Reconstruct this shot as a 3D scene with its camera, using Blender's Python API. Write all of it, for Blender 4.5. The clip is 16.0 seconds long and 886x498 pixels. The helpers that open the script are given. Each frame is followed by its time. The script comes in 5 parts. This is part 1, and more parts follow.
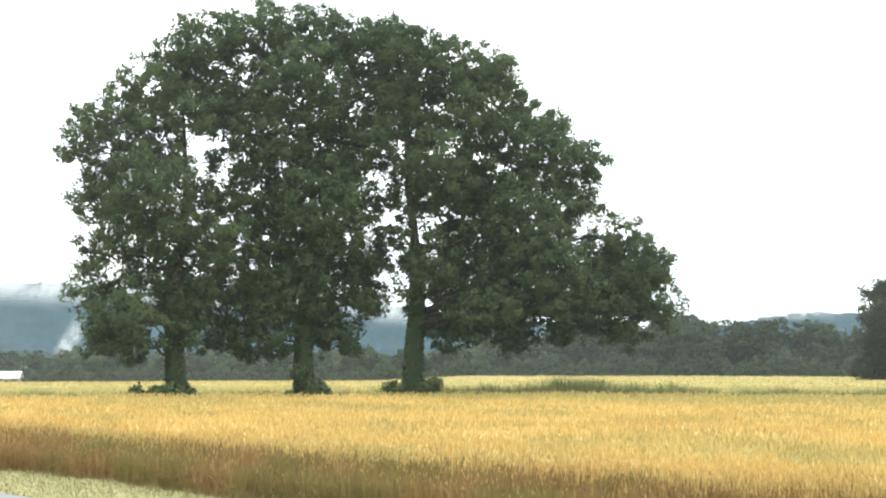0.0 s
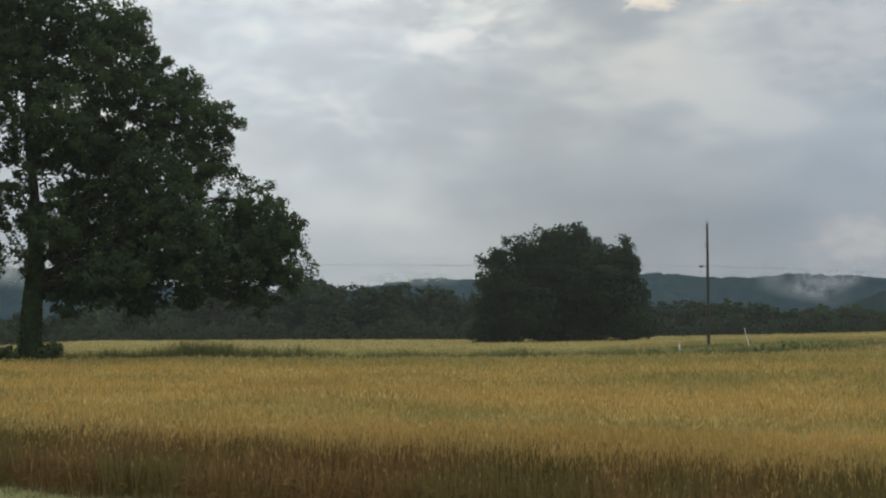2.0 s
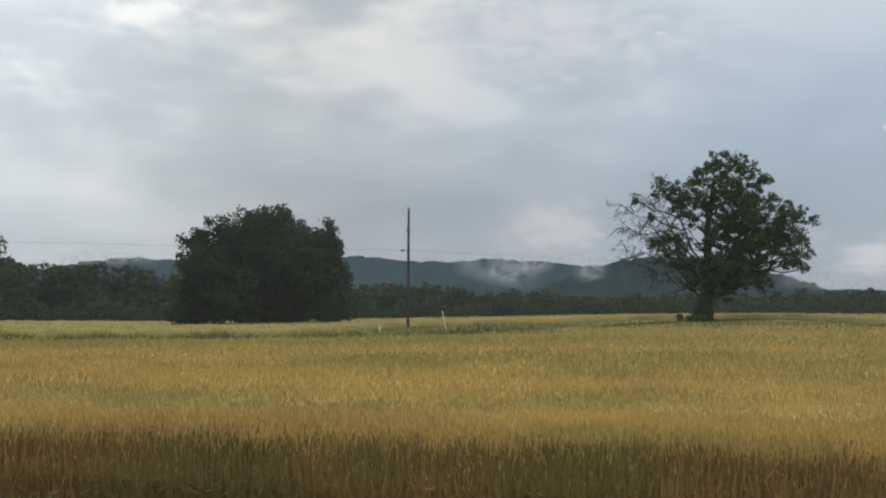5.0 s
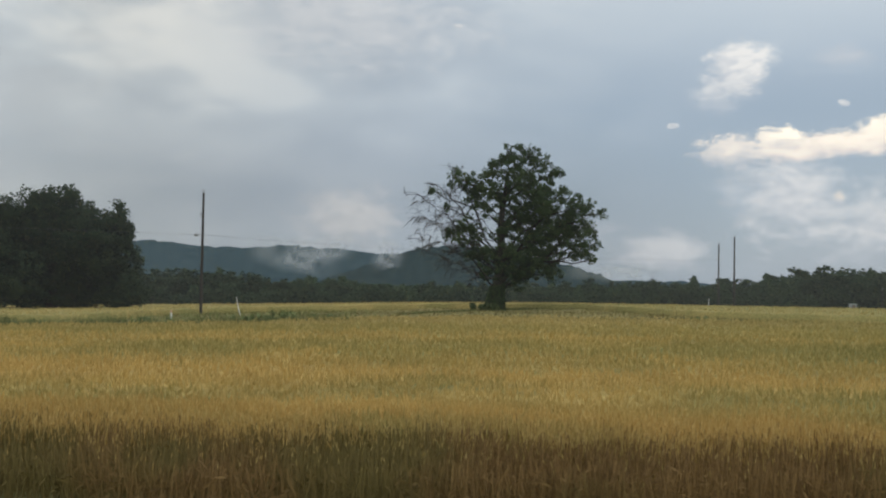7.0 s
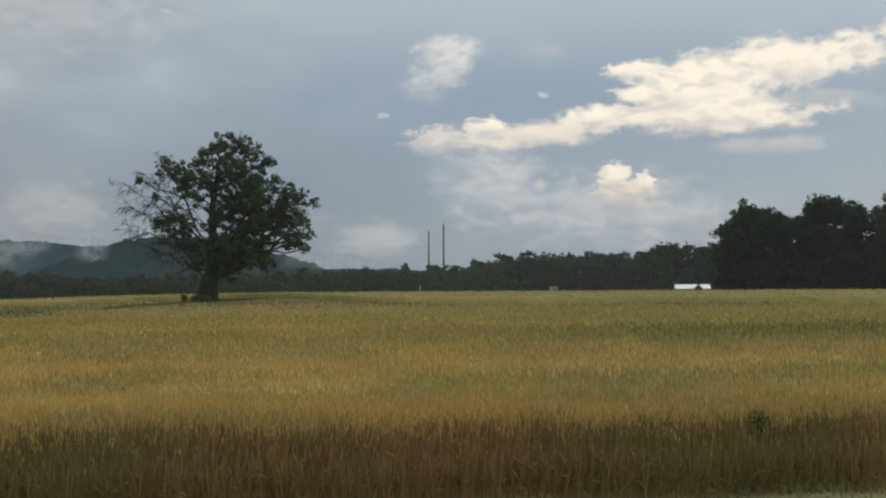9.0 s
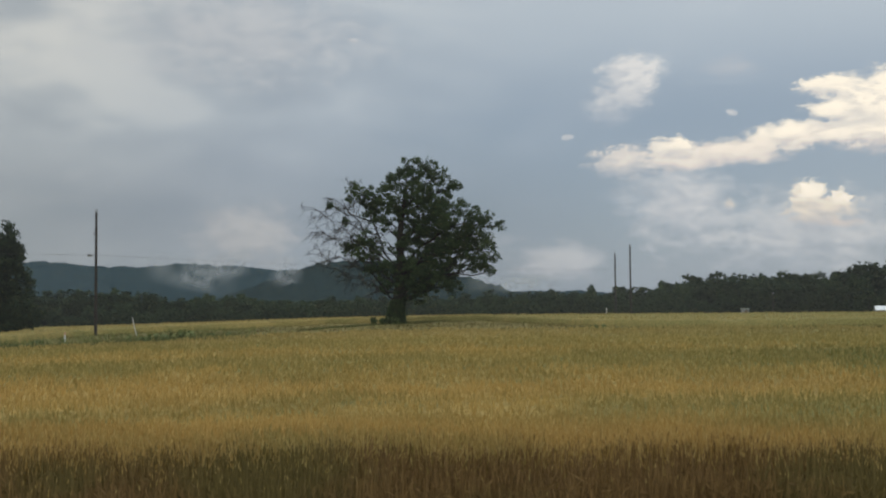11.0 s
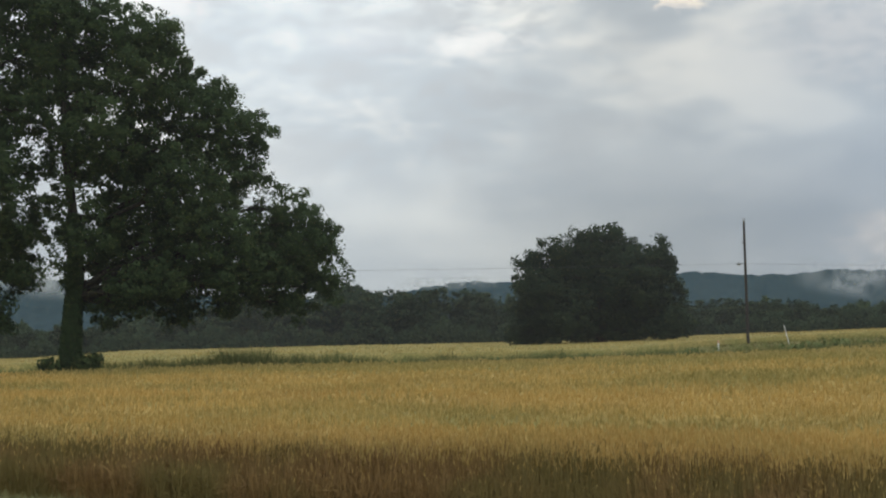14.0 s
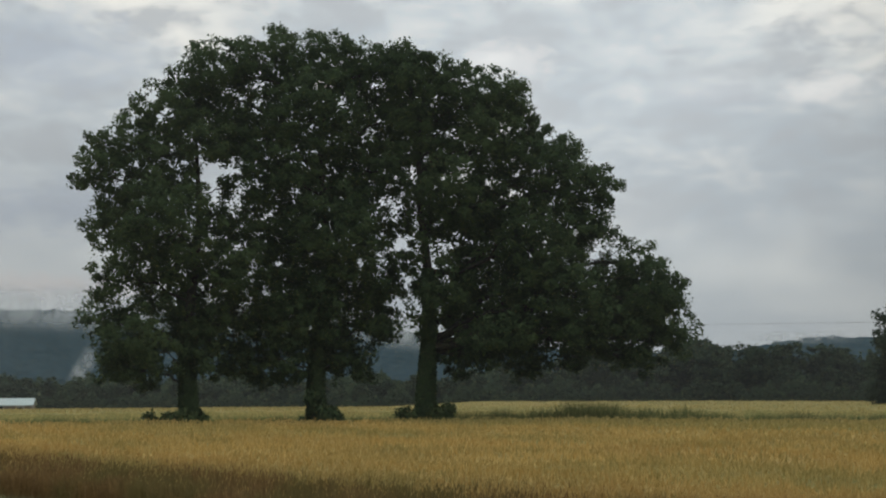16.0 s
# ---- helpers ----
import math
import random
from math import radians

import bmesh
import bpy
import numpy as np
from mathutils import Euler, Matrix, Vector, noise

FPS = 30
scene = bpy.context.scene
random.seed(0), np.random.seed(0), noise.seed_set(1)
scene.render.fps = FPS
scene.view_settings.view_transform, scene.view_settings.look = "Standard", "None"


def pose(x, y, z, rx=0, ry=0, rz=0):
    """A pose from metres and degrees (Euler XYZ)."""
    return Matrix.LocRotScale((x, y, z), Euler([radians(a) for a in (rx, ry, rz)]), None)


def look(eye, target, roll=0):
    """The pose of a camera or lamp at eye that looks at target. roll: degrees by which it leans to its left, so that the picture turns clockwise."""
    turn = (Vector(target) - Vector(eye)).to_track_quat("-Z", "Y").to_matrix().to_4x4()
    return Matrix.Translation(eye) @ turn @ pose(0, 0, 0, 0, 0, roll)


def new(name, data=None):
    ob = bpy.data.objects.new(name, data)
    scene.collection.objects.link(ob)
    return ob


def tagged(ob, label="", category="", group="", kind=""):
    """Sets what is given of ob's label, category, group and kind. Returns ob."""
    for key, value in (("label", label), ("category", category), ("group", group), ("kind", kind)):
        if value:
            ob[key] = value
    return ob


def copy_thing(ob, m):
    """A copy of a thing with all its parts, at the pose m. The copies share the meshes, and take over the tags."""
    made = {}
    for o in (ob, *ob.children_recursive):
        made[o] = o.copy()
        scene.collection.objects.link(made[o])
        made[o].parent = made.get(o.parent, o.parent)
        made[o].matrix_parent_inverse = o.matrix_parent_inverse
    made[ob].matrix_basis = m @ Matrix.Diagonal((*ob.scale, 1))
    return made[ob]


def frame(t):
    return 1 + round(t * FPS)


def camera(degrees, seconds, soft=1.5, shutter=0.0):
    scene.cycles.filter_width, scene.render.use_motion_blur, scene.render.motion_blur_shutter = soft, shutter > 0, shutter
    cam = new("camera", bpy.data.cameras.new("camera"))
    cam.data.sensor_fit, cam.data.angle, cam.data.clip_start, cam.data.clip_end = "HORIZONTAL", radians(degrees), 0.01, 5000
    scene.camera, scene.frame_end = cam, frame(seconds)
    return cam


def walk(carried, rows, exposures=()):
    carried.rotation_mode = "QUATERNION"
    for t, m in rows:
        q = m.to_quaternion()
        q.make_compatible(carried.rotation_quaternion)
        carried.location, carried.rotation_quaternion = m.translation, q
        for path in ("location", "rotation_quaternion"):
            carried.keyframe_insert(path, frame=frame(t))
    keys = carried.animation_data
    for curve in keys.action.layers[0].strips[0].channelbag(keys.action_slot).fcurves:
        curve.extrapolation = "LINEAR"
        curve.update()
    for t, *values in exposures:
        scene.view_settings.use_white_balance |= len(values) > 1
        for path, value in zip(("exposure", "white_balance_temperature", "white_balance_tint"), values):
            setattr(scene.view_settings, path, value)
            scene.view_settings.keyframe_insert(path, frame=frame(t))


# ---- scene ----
EYE = Vector((0.0, 0.0, 2.3))
cam = camera(40.13, 16.0, soft=2.1)


def aim(bearing, pitch, roll):
    """A pose of the camera: bearing clockwise from +y, pitch upwards, in degrees."""
    a, e = radians(bearing), radians(pitch)
    way = Vector((math.sin(a) * math.cos(e), math.cos(a) * math.cos(e), math.sin(e)))
    return look(EYE, EYE + way * 50, roll)


TURNS = [  # seconds, bearing, pitch, roll in degrees
    (0.00, 0.01, 5.17, -0.01), (0.50, 4.54, 4.69, 0.63), (1.00, 8.42, 4.38, 0.14),
    (1.50, 12.57, 4.09, -0.23), (2.00, 17.36, 3.47, -0.06), (2.50, 20.05, 3.50, 0.07),
    (3.00, 21.88, 3.35, 0.22), (3.50, 24.04, 3.04, 0.33), (4.00, 26.92, 2.78, 0.27),
    (4.20, 28.09, 2.70, 0.21), (4.72, 30.47, 2.66, 0.26), (5.25, 32.08, 2.65, 0.43),
    (5.78, 33.75, 2.64, 0.63), (6.30, 36.32, 2.57, 0.78), (6.50, 37.58, 2.43, 0.89),
    (7.00, 40.91, 2.17, 0.97), (7.50, 44.94, 1.42, 0.94), (8.00, 48.80, 1.65, 0.85),
    (8.50, 51.77, 2.10, 0.10), (8.70, 52.83, 1.80, -0.24), (9.12, 55.13, 1.79, -0.34),
    (9.54, 56.91, 2.05, -0.27), (9.96, 57.18, 2.43, -0.14), (10.38, 54.98, 2.76, -0.07),
    (10.80, 49.33, 2.88, -0.16), (11.00, 45.66, 2.84, -0.49), (11.50, 37.49, 2.85, -0.91),
    (12.00, 32.05, 2.76, -0.33), (12.50, 29.54, 2.61, -0.02), (13.00, 26.32, 2.82, -0.40),
    (13.50, 21.37, 3.15, -0.79), (14.00, 15.69, 3.66, -1.19), (14.50, 9.56, 4.74, -1.12),
    (15.00, 4.92, 5.78, -0.72), (15.50, 1.32, 6.17, -0.43), (16.00, -0.58, 6.37, -0.19),
]
EXPOSURES = [(0.0, 1.5), (0.3, 1.4), (0.6, 1.1), (0.9, 0.72), (1.2, 0.3), (1.5, -0.1), (2.0, -0.48), (2.5, -0.62), (3.0, -0.43), (3.5, -0.28), (4.0, -0.2), (6.5, -0.27), (8.0, -0.49), (8.7, -0.6), (10.8, -0.6), (11.5, -0.36),
             (12.0, -0.22), (13.0, -0.18), (14.0, -0.30), (15.0, -0.62), (16.0, -0.65)]
walk(cam, [(t, aim(a, p, r)) for t, a, p, r in TURNS], EXPOSURES)

# ---- small node helpers ----


class Net:
    """A thin wrapper that builds node trees in few words."""

    def __init__(self, tree):
        self.tree = tree
        tree.nodes.clear()

    def node(self, kind, **props):
        n = self.tree.nodes.new(kind)
        for key, value in props.items():
            if key == "op":
                n.operation = value
            elif key == "blend":
                n.blend_type, n.data_type = value, "RGBA"
            elif key == "dims":
                n.noise_dimensions = value
            elif key == "feature":
                n.feature = value
            elif key == "clamp":
                n.use_clamp = value
            elif key == "smooth":
                n.interpolation_type = value
        return n

    def put(self, n, sockets):
        for key, value in sockets.items():
            if isinstance(value, bpy.types.NodeSocket):
                self.tree.links.new(value, n.inputs[key])
            else:
                n.inputs[key].default_value = value
        return n

    def math(self, op, a, b=0.0, c=0.0, clamp=False):
        n = self.node("ShaderNodeMath", op=op, clamp=clamp)
        return self.put(n, {0: a, 1: b, 2: c}).outputs[0]

    def mix(self, fac, a, b, blend="MIX"):
        n = self.node("ShaderNodeMix", blend=blend)
        return self.put(n, {0: fac, 6: a, 7: b}).outputs[2]

    def step(self, x, lo, hi, to_lo=0.0, to_hi=1.0):
        n = self.node("ShaderNodeMapRange", smooth="SMOOTHSTEP")
        return self.put(n, {0: x, 1: lo, 2: hi, 3: to_lo, 4: to_hi}).outputs[0]

    def noise(self, vec, scale, detail=3.0, rough=0.55, warp=0.0):
        n = self.node("ShaderNodeTexNoise")
        return self.put(n, {"Vector": vec, "Scale": scale, "Detail": detail, "Roughness": rough, "Distortion": warp}).outputs[0]

    def vec(self, x, y, z=0.0):
        return self.put(self.node("ShaderNodeCombineXYZ"), {0: x, 1: y, 2: z}).outputs[0]

    def mapped(self, vec, scale=(1, 1, 1), turn=0.0, shift=(0, 0, 0)):
        n = self.node("ShaderNodeMapping")
        return self.put(n, {"Vector": vec, "Location": shift, "Rotation": (0, 0, radians(turn)), "Scale": scale}).outputs[0]


def rgb(r, g, b):
    return (r, g, b, 1.0)


# ---- world: grey evening cloud, bluer gaps towards the bright end of the valley ----
SUN_EL, SUN_AZ = 24.0, 112.0
world = bpy.data.worlds.new("sky")
scene.world = world
world.use_nodes = True
w = Net(world.node_tree)
way = w.node("ShaderNodeTexCoord").outputs["Generated"]
xyz = w.put(w.node("ShaderNodeSeparateXYZ"), {0: way})
azim = w.math("MULTIPLY", w.math("ARCTAN2", xyz.outputs[0], xyz.outputs[1]), 57.2958)
elev = w.math("MULTIPLY", w.math("ARCSINE", xyz.outputs[2]), 57.2958)
flat = w.vec(azim, w.math("MULTIPLY", elev, 1.9))
sky = w.node("ShaderNodeTexSky")
sky.sky_type, sky.sun_disc = "NISHITA", False
sky.sun_elevation, sky.sun_rotation = radians(SUN_EL), radians(SUN_AZ)
sky.air_density, sky.dust_density = 1.0, 1.6
clear = w.mix(1.0, sky.outputs[0], rgb(0.085, 0.085, 0.085), "MULTIPLY")
clear = w.mix(0.75, clear, rgb(0.295, 0.378, 0.482))
clear = w.mix(w.math("MULTIPLY", w.step(elev, 8.5, 14.5), 0.6), clear, rgb(0.64, 0.70, 0.735))
# grey sheet of cloud: broad billows and fine streaks
broad = w.noise(flat, 0.075, 4.0, 0.5, 0.25)
streak = w.noise(w.mapped(flat, (0.8, 1.25, 1), 8, (30, 5, 0)), 0.2, 5.0, 0.55, 0.3)
billow = w.math("ADD", w.math("MULTIPLY", broad, 0.74), w.math("MULTIPLY", streak, 0.26))
tone = w.step(billow, 0.34, 0.68)
sheet = w.mix(tone, rgb(0.425, 0.475, 0.53), rgb(0.625, 0.66, 0.685))
# brighter and warmer higher up
high = w.step(elev, 4.0, 16.0)
sheet = w.mix(w.math("MULTIPLY", high, w.step(tone, 0.45, 1.0)), sheet, rgb(0.83, 0.82, 0.79))
# pale veil low down
low = w.step(elev, 4.0, 0.5)
sheet = w.mix(w.math("MULTIPLY", low, w.step(azim, 20.0, 40.0, 0.55, 0.25)), sheet, rgb(0.45, 0.485, 0.515))
# a duller shelf of cloud over the hills
shelf = w.math("MULTIPLY", w.step(azim, 22.0, 40.0), w.math("MULTIPLY", w.step(elev, 1.5, 4.0), w.step(elev, 9.0, 5.5)))
sheet = w.mix(w.math("MULTIPLY", shelf, 0.45), sheet, rgb(0.385, 0.44, 0.515))
# mottled small billows high up at the near end of the valley
mottle = w.noise(w.mapped(flat, (0.95, 1.05, 1), -6), 0.24, 6.0, 0.6, 0.2)
where = w.math("MULTIPLY", w.step(azim, 30.0, 16.0), w.step(elev, 4.5, 10.0))
sheet = w.mix(w.math("MULTIPLY", where, w.math("MULTIPLY", w.step(mottle, 0.56, 0.36), 0.8)), sheet, rgb(0.42, 0.45, 0.49))
sheet = w.mix(w.math("MULTIPLY", where, w.math("MULTIPLY", w.step(mottle, 0.5, 0.74), 0.4)), sheet, rgb(0.78, 0.765, 0.745))
sheet = w.mix(1.0, sheet, w.mix(w.step(azim, 18.0, 42.0), rgb(1.0, 1.0, 0.965), rgb(0.955, 1.0, 1.035)), "MULTIPLY")
opening = w.step(w.math("ADD", azim, w.math("MULTIPLY", w.math("SUBTRACT", broad, 0.5), 40.0)), 33.0, 56.0)
opening = w.math("MULTIPLY", opening, w.step(azim, 110.0, 80.0))
cover = w.math("SUBTRACT", 1.0, w.math("MULTIPLY", opening, 0.92))
veil = w.math("MULTIPLY", w.step(streak, 0.5, 0.75), 0.35)
tint = w.mix(w.math("MAXIMUM", cover, veil), clear, sheet)
# cumulus heaps: a soft ellipse each, its rim torn by noise
torn = w.noise(flat, 0.55, 6.0, 0.62, 0.35)
puffy = w.noise(flat, 1.3, 5.0, 0.6, 0.2)
rim = w.math("ADD", w.math("MULTIPLY", w.math("SUBTRACT", torn, 0.5), 2.2), w.math("MULTIPLY", w.math("SUBTRACT", puffy, 0.5), 1.2))


small = w.noise(flat, 1.7, 6.0, 0.62, 0.3)
small_rim = w.math("MULTIPLY", w.math("SUBTRACT", small, 0.5), 2.7)
crease = w.noise(w.mapped(flat, (1, 1, 1), 20, (13, 41, 0)), 0.7, 5.0, 0.55, 0.6)


def heap(under, a, e, wide, tall, colour, shade, strength, crisp=0.25, lean=0.0, fine=False):
    dx = w.math("DIVIDE", w.math("SUBTRACT", azim, a), wide)
    de = w.math("SUBTRACT", w.math("SUBTRACT", elev, e), w.math("MULTIPLY", w.math("SUBTRACT", azim, a), lean))
    dy = w.math("DIVIDE", de, tall)
    d = w.math("SQRT", w.math("ADD", w.math("MULTIPLY", dx, dx), w.math("MULTIPLY", dy, dy)))
    inside = w.math("ADD", w.math("SUBTRACT", 1.0, d), w.math("MULTIPLY", small_rim if fine else rim, 0.7 if fine else 0.6))
    m = w.math("MULTIPLY", w.step(inside, 0.0, crisp), strength)
    lit = w.step(w.math("ADD", w.math("ADD", dy, w.math("MULTIPLY", dx, 0.15)), w.math("MULTIPLY", rim, 0.9)), -0.9, 0.35)
    body = w.mix(lit, shade, colour)
    body = w.mix(w.math("MULTIPLY", w.step(crease, 0.50, 0.36), 0.55), body, shade)
    return w.mix(m, under, body)


CREAM, WHITE, GREY = rgb(1.14, 1.03, 0.85), rgb(0.74, 0.74, 0.74), rgb(0.50, 0.53, 0.57)
tint = heap(tint, 27.1, 14.7, 1.5, 0.5, CREAM, rgb(0.70, 0.69, 0.68), 0.8, 0.5, 0.0, True)
tint = heap(tint, 31.8, 14.8, 1.7, 0.5, CREAM, rgb(0.70, 0.69, 0.68), 0.8, 0.5, 0.0, True)
tint = heap(tint, 41.5, 12.6, 0.35, 0.15, WHITE, GREY, 0.6, 0.6, 0.0, True)
tint = heap(tint, -19.0, 15.0, 7.0, 3.0, rgb(0.42, 0.48, 0.56), rgb(0.40, 0.45, 0.53), 0.5, 1.0)
tint = heap(tint, 12.5, 13.4, 3.4, 1.3, rgb(0.47, 0.50, 0.53), rgb(0.42, 0.45, 0.49), 0.55, 1.0)
tint = heap(tint, 17.6, 13.2, 3.4, 1.0, rgb(0.82, 0.81, 0.78), rgb(0.66, 0.67, 0.67), 0.65, 0.9)
tint = heap(tint, 2.4, 15.0, 3.0, 1.6, rgb(0.80, 0.79, 0.77), rgb(0.66, 0.67, 0.67), 0.6, 0.9)
tint = heap(tint, -18.0, 8.0, 8.0, 2.0, rgb(0.36, 0.41, 0.48), rgb(0.33, 0.38, 0.45), 0.6, 1.0)
tint = heap(tint, -19.0, 4.4, 7.0, 0.9, rgb(0.60, 0.58, 0.57), rgb(0.52, 0.53, 0.55), 0.7, 0.9)
tint = heap(tint, 36.0, 12.6, 9.0, 3.4, rgb(0.72, 0.73, 0.74), rgb(0.60, 0.63, 0.66), 0.62, 1.0)
tint = heap(tint, 62.0, 3.2, 8.5, 2.6, rgb(0.63, 0.64, 0.65), rgb(0.38, 0.43, 0.49), 0.8, 0.9)
tint = heap(tint, 56.8, 5.0, 3.4, 2.4, rgb(0.66, 0.67, 0.68), rgb(0.46, 0.50, 0.55), 0.85, 0.9)
tint = heap(tint, 51.0, 2.2, 3.0, 1.1, rgb(0.60, 0.62, 0.64), GREY, 0.85, 0.7)
tint = heap(tint, 36.4, 3.4, 3.3, 2.2, rgb(0.68, 0.69, 0.70), rgb(0.52, 0.55, 0.58), 0.85, 0.9)
tint = heap(tint, 46.5, 3.2, 3.0, 0.6, rgb(0.56, 0.58, 0.61), GREY, 0.6, 0.9)
tint = heap(tint, 69.5, 9.9, 7.4, 1.4, CREAM, rgb(0.68, 0.67, 0.65), 0.97, 0.55, 0.06)
tint = heap(tint, 63.4, 9.9, 1.6, 0.55, CREAM, rgb(0.68, 0.67, 0.65), 0.95, 0.5, fine=True)
tint = heap(tint, 66.2, 8.9, 4.2, 1.5, CREAM, rgb(0.68, 0.67, 0.65), 0.92, 0.6, 0.06)
tint = heap(tint, 61.9, 7.75, 2.6, 0.75, CREAM, rgb(0.66, 0.64, 0.62), 0.95, 0.55, 0.08)
tint = heap(tint, 80.0, 11.3, 8.0, 1.3, CREAM, rgb(0.68, 0.67, 0.65), 0.95, 0.6, 0.08)
tint = heap(tint, 66.8, 7.75, 6.2, 1.15, CREAM, rgb(0.62, 0.60, 0.60), 0.97, 0.5, 0.02)
tint = heap(tint, 58.5, 7.0, 5.4, 0.78, rgb(1.0, 0.90, 0.77), rgb(0.62, 0.60, 0.60), 0.97, 0.55, 0.06)
tint = heap(tint, 56.4, 7.4, 1.4, 0.65, CREAM, rgb(0.60, 0.60, 0.60), 0.97, 0.6, fine=True)
tint = heap(tint, 54.3, 6.8, 2.1, 1.0, rgb(0.84, 0.78, 0.71), rgb(0.50, 0.53, 0.57), 0.85, 0.6, fine=True)
tint = heap(tint, 64.8, 8.7, 2.6, 0.9, CREAM, rgb(0.66, 0.65, 0.63), 0.97, 0.5, 0.03)
tint = heap(tint, 71.5, 8.4, 3.0, 0.5, rgb(0.56, 0.57, 0.58), rgb(0.48, 0.51, 0.55), 0.75, 0.7)
tint = heap(tint, 69.8, 6.3, 3.6, 0.55, rgb(0.66, 0.65, 0.64), rgb(0.50, 0.53, 0.57), 0.7, 0.6)
tint = heap(tint, 54.5, 10.5, 2.0, 1.7, rgb(0.80, 0.79, 0.77), rgb(0.50, 0.54, 0.59), 0.95, 0.6, 0.3)
tint = heap(tint, 53.6, 9.2, 1.6, 1.1, rgb(0.58, 0.61, 0.64), rgb(0.46, 0.51, 0.57), 0.75, 0.9)
tint = heap(tint, 59.3, 10.9, 1.8, 0.7, rgb(0.54, 0.57, 0.61), rgb(0.46, 0.51, 0.57), 0.6, 0.9)
tint = heap(tint, 62.8, 4.2, 1.5, 1.0, rgb(0.72, 0.67, 0.60), rgb(0.50, 0.52, 0.55), 0.9, 0.6, fine=True)
tint = heap(tint, 63.1, 4.4, 1.9, 0.75, rgb(0.90, 0.81, 0.68), rgb(0.60, 0.58, 0.56), 0.85, 0.6, fine=True)
tint = heap(tint, 62.5, 5.05, 1.0, 0.8, CREAM, rgb(0.66, 0.62, 0.56), 0.97, 0.55, fine=True)
tint = heap(tint, 63.9, 4.8, 0.5, 0.5, CREAM, rgb(0.66, 0.62, 0.56), 0.95, 0.35, fine=True)
tint = heap(tint, 59.0, 4.7, 0.32, 0.42, rgb(0.80, 0.72, 0.62), GREY, 0.7, 0.7, fine=True)
tint = heap(tint, 63.6, 3.7, 1.6, 0.3, rgb(0.70, 0.62, 0.56), GREY, 0.65, 0.6, fine=True)
tint = heap(tint, 59.2, 8.9, 0.3, 0.2, WHITE, GREY, 0.8, 0.5, fine=True)
tint = heap(tint, 51.6, 8.0, 0.4, 0.16, WHITE, GREY, 0.75, 0.5, fine=True)
# an overcast dome is brightest overhead, and brighter towards the near end of the valley
dome = w.math("ADD", 1.0, w.math("MULTIPLY", w.step(elev, 17.0, 65.0), 1.05))
dome = w.math("MULTIPLY", dome, w.step(azim, -20.0, 6.0, 1.4, 1.66))
dome = w.math("MULTIPLY", dome, w.step(azim, 8.0, 28.0, 1.0, 0.68))
dome = w.math("MULTIPLY", dome, w.step(azim, 28.0, 56.0, 1.0, 1.22))
# duller low over the valley, lighter breaks high up at the near end
hang = w.math("MULTIPLY", w.step(elev, 9.0, 3.5), w.step(azim, 58.0, 46.0))
dome = w.math("MULTIPLY", dome, w.math("SUBTRACT", 1.0, w.math("MULTIPLY", hang, 0.17)))
dome = w.math("MULTIPLY", dome, w.math("ADD", 1.0, w.math("MULTIPLY", w.math("MULTIPLY", w.step(elev, 8.0, 14.0), w.step(azim, 26.0, 16.0)), 0.15)))
back = w.put(w.node("ShaderNodeBackground"), {0: tint, 1: dome}).outputs[0]
w.put(w.node("ShaderNodeOutputWorld"), {0: back})

sun_data = bpy.data.lights.new("sun", "SUN")
sun_data.energy, sun_data.angle, sun_data.color = 0.6, radians(40), (1.0, 0.93, 0.82)
sun = new("sun", sun_data)
sun_way = Vector((math.sin(radians(SUN_AZ)) * math.cos(radians(SUN_EL)), math.cos(radians(SUN_AZ)) * math.cos(radians(SUN_EL)), math.sin(radians(SUN_EL))))
sun.matrix_world = look(sun_way * 200, (0, 0, 0))

# ---- materials ----


def material(name):
    m = bpy.data.materials.new(name)
    m.use_nodes = True
    return m, Net(m.node_tree)


def finish(n, colour, rough=0.8, bump=None, strength=0.3, dist=0.02, through_light=None, spec=0.3):
    p = n.node("ShaderNodeBsdfPrincipled")
    n.put(p, {"Base Color": colour, "Roughness": rough, "Specular IOR Level": spec})
    if bump is not None:
        n.put(p, {"Normal": n.put(n.node("ShaderNodeBump"), {"Strength": strength, "Distance": dist, "Height": bump}).outputs[0]})
    out = p.outputs[0]
    if through_light:
        t = n.put(n.node("ShaderNodeBsdfTranslucent"), {0: colour}).outputs[0]
        out = n.put(n.node("ShaderNodeMixShader"), {0: through_light, 1: out, 2: t}).outputs[0]
    n.put(n.node("ShaderNodeOutputMaterial"), {0: out})


def leaf_material(name, dark, mid, pale, let_through=0.3, spec=0.2):
    m, n = material(name)
    island = n.node("ShaderNodeNewGeometry").outputs["Random Per Island"]
    place = n.node("ShaderNodeTexCoord").outputs["Object"]
    patch = n.noise(place, 0.35, 3.0)
    c = n.mix(island, rgb(*dark), rgb(*mid))
    c = n.mix(n.math("MULTIPLY", n.step(patch, 0.42, 0.7), 0.7), c, rgb(*pale))
    odd = n.node("ShaderNodeObjectInfo").outputs["Random"]
    c = n.mix(n.math("MULTIPLY", odd, 0.15), c, rgb(mid[0] * 1.25, mid[1] * 1.05, mid[2] * 0.8))
    finish(n, c, 0.65, through_light=let_through, spec=spec)
    return m


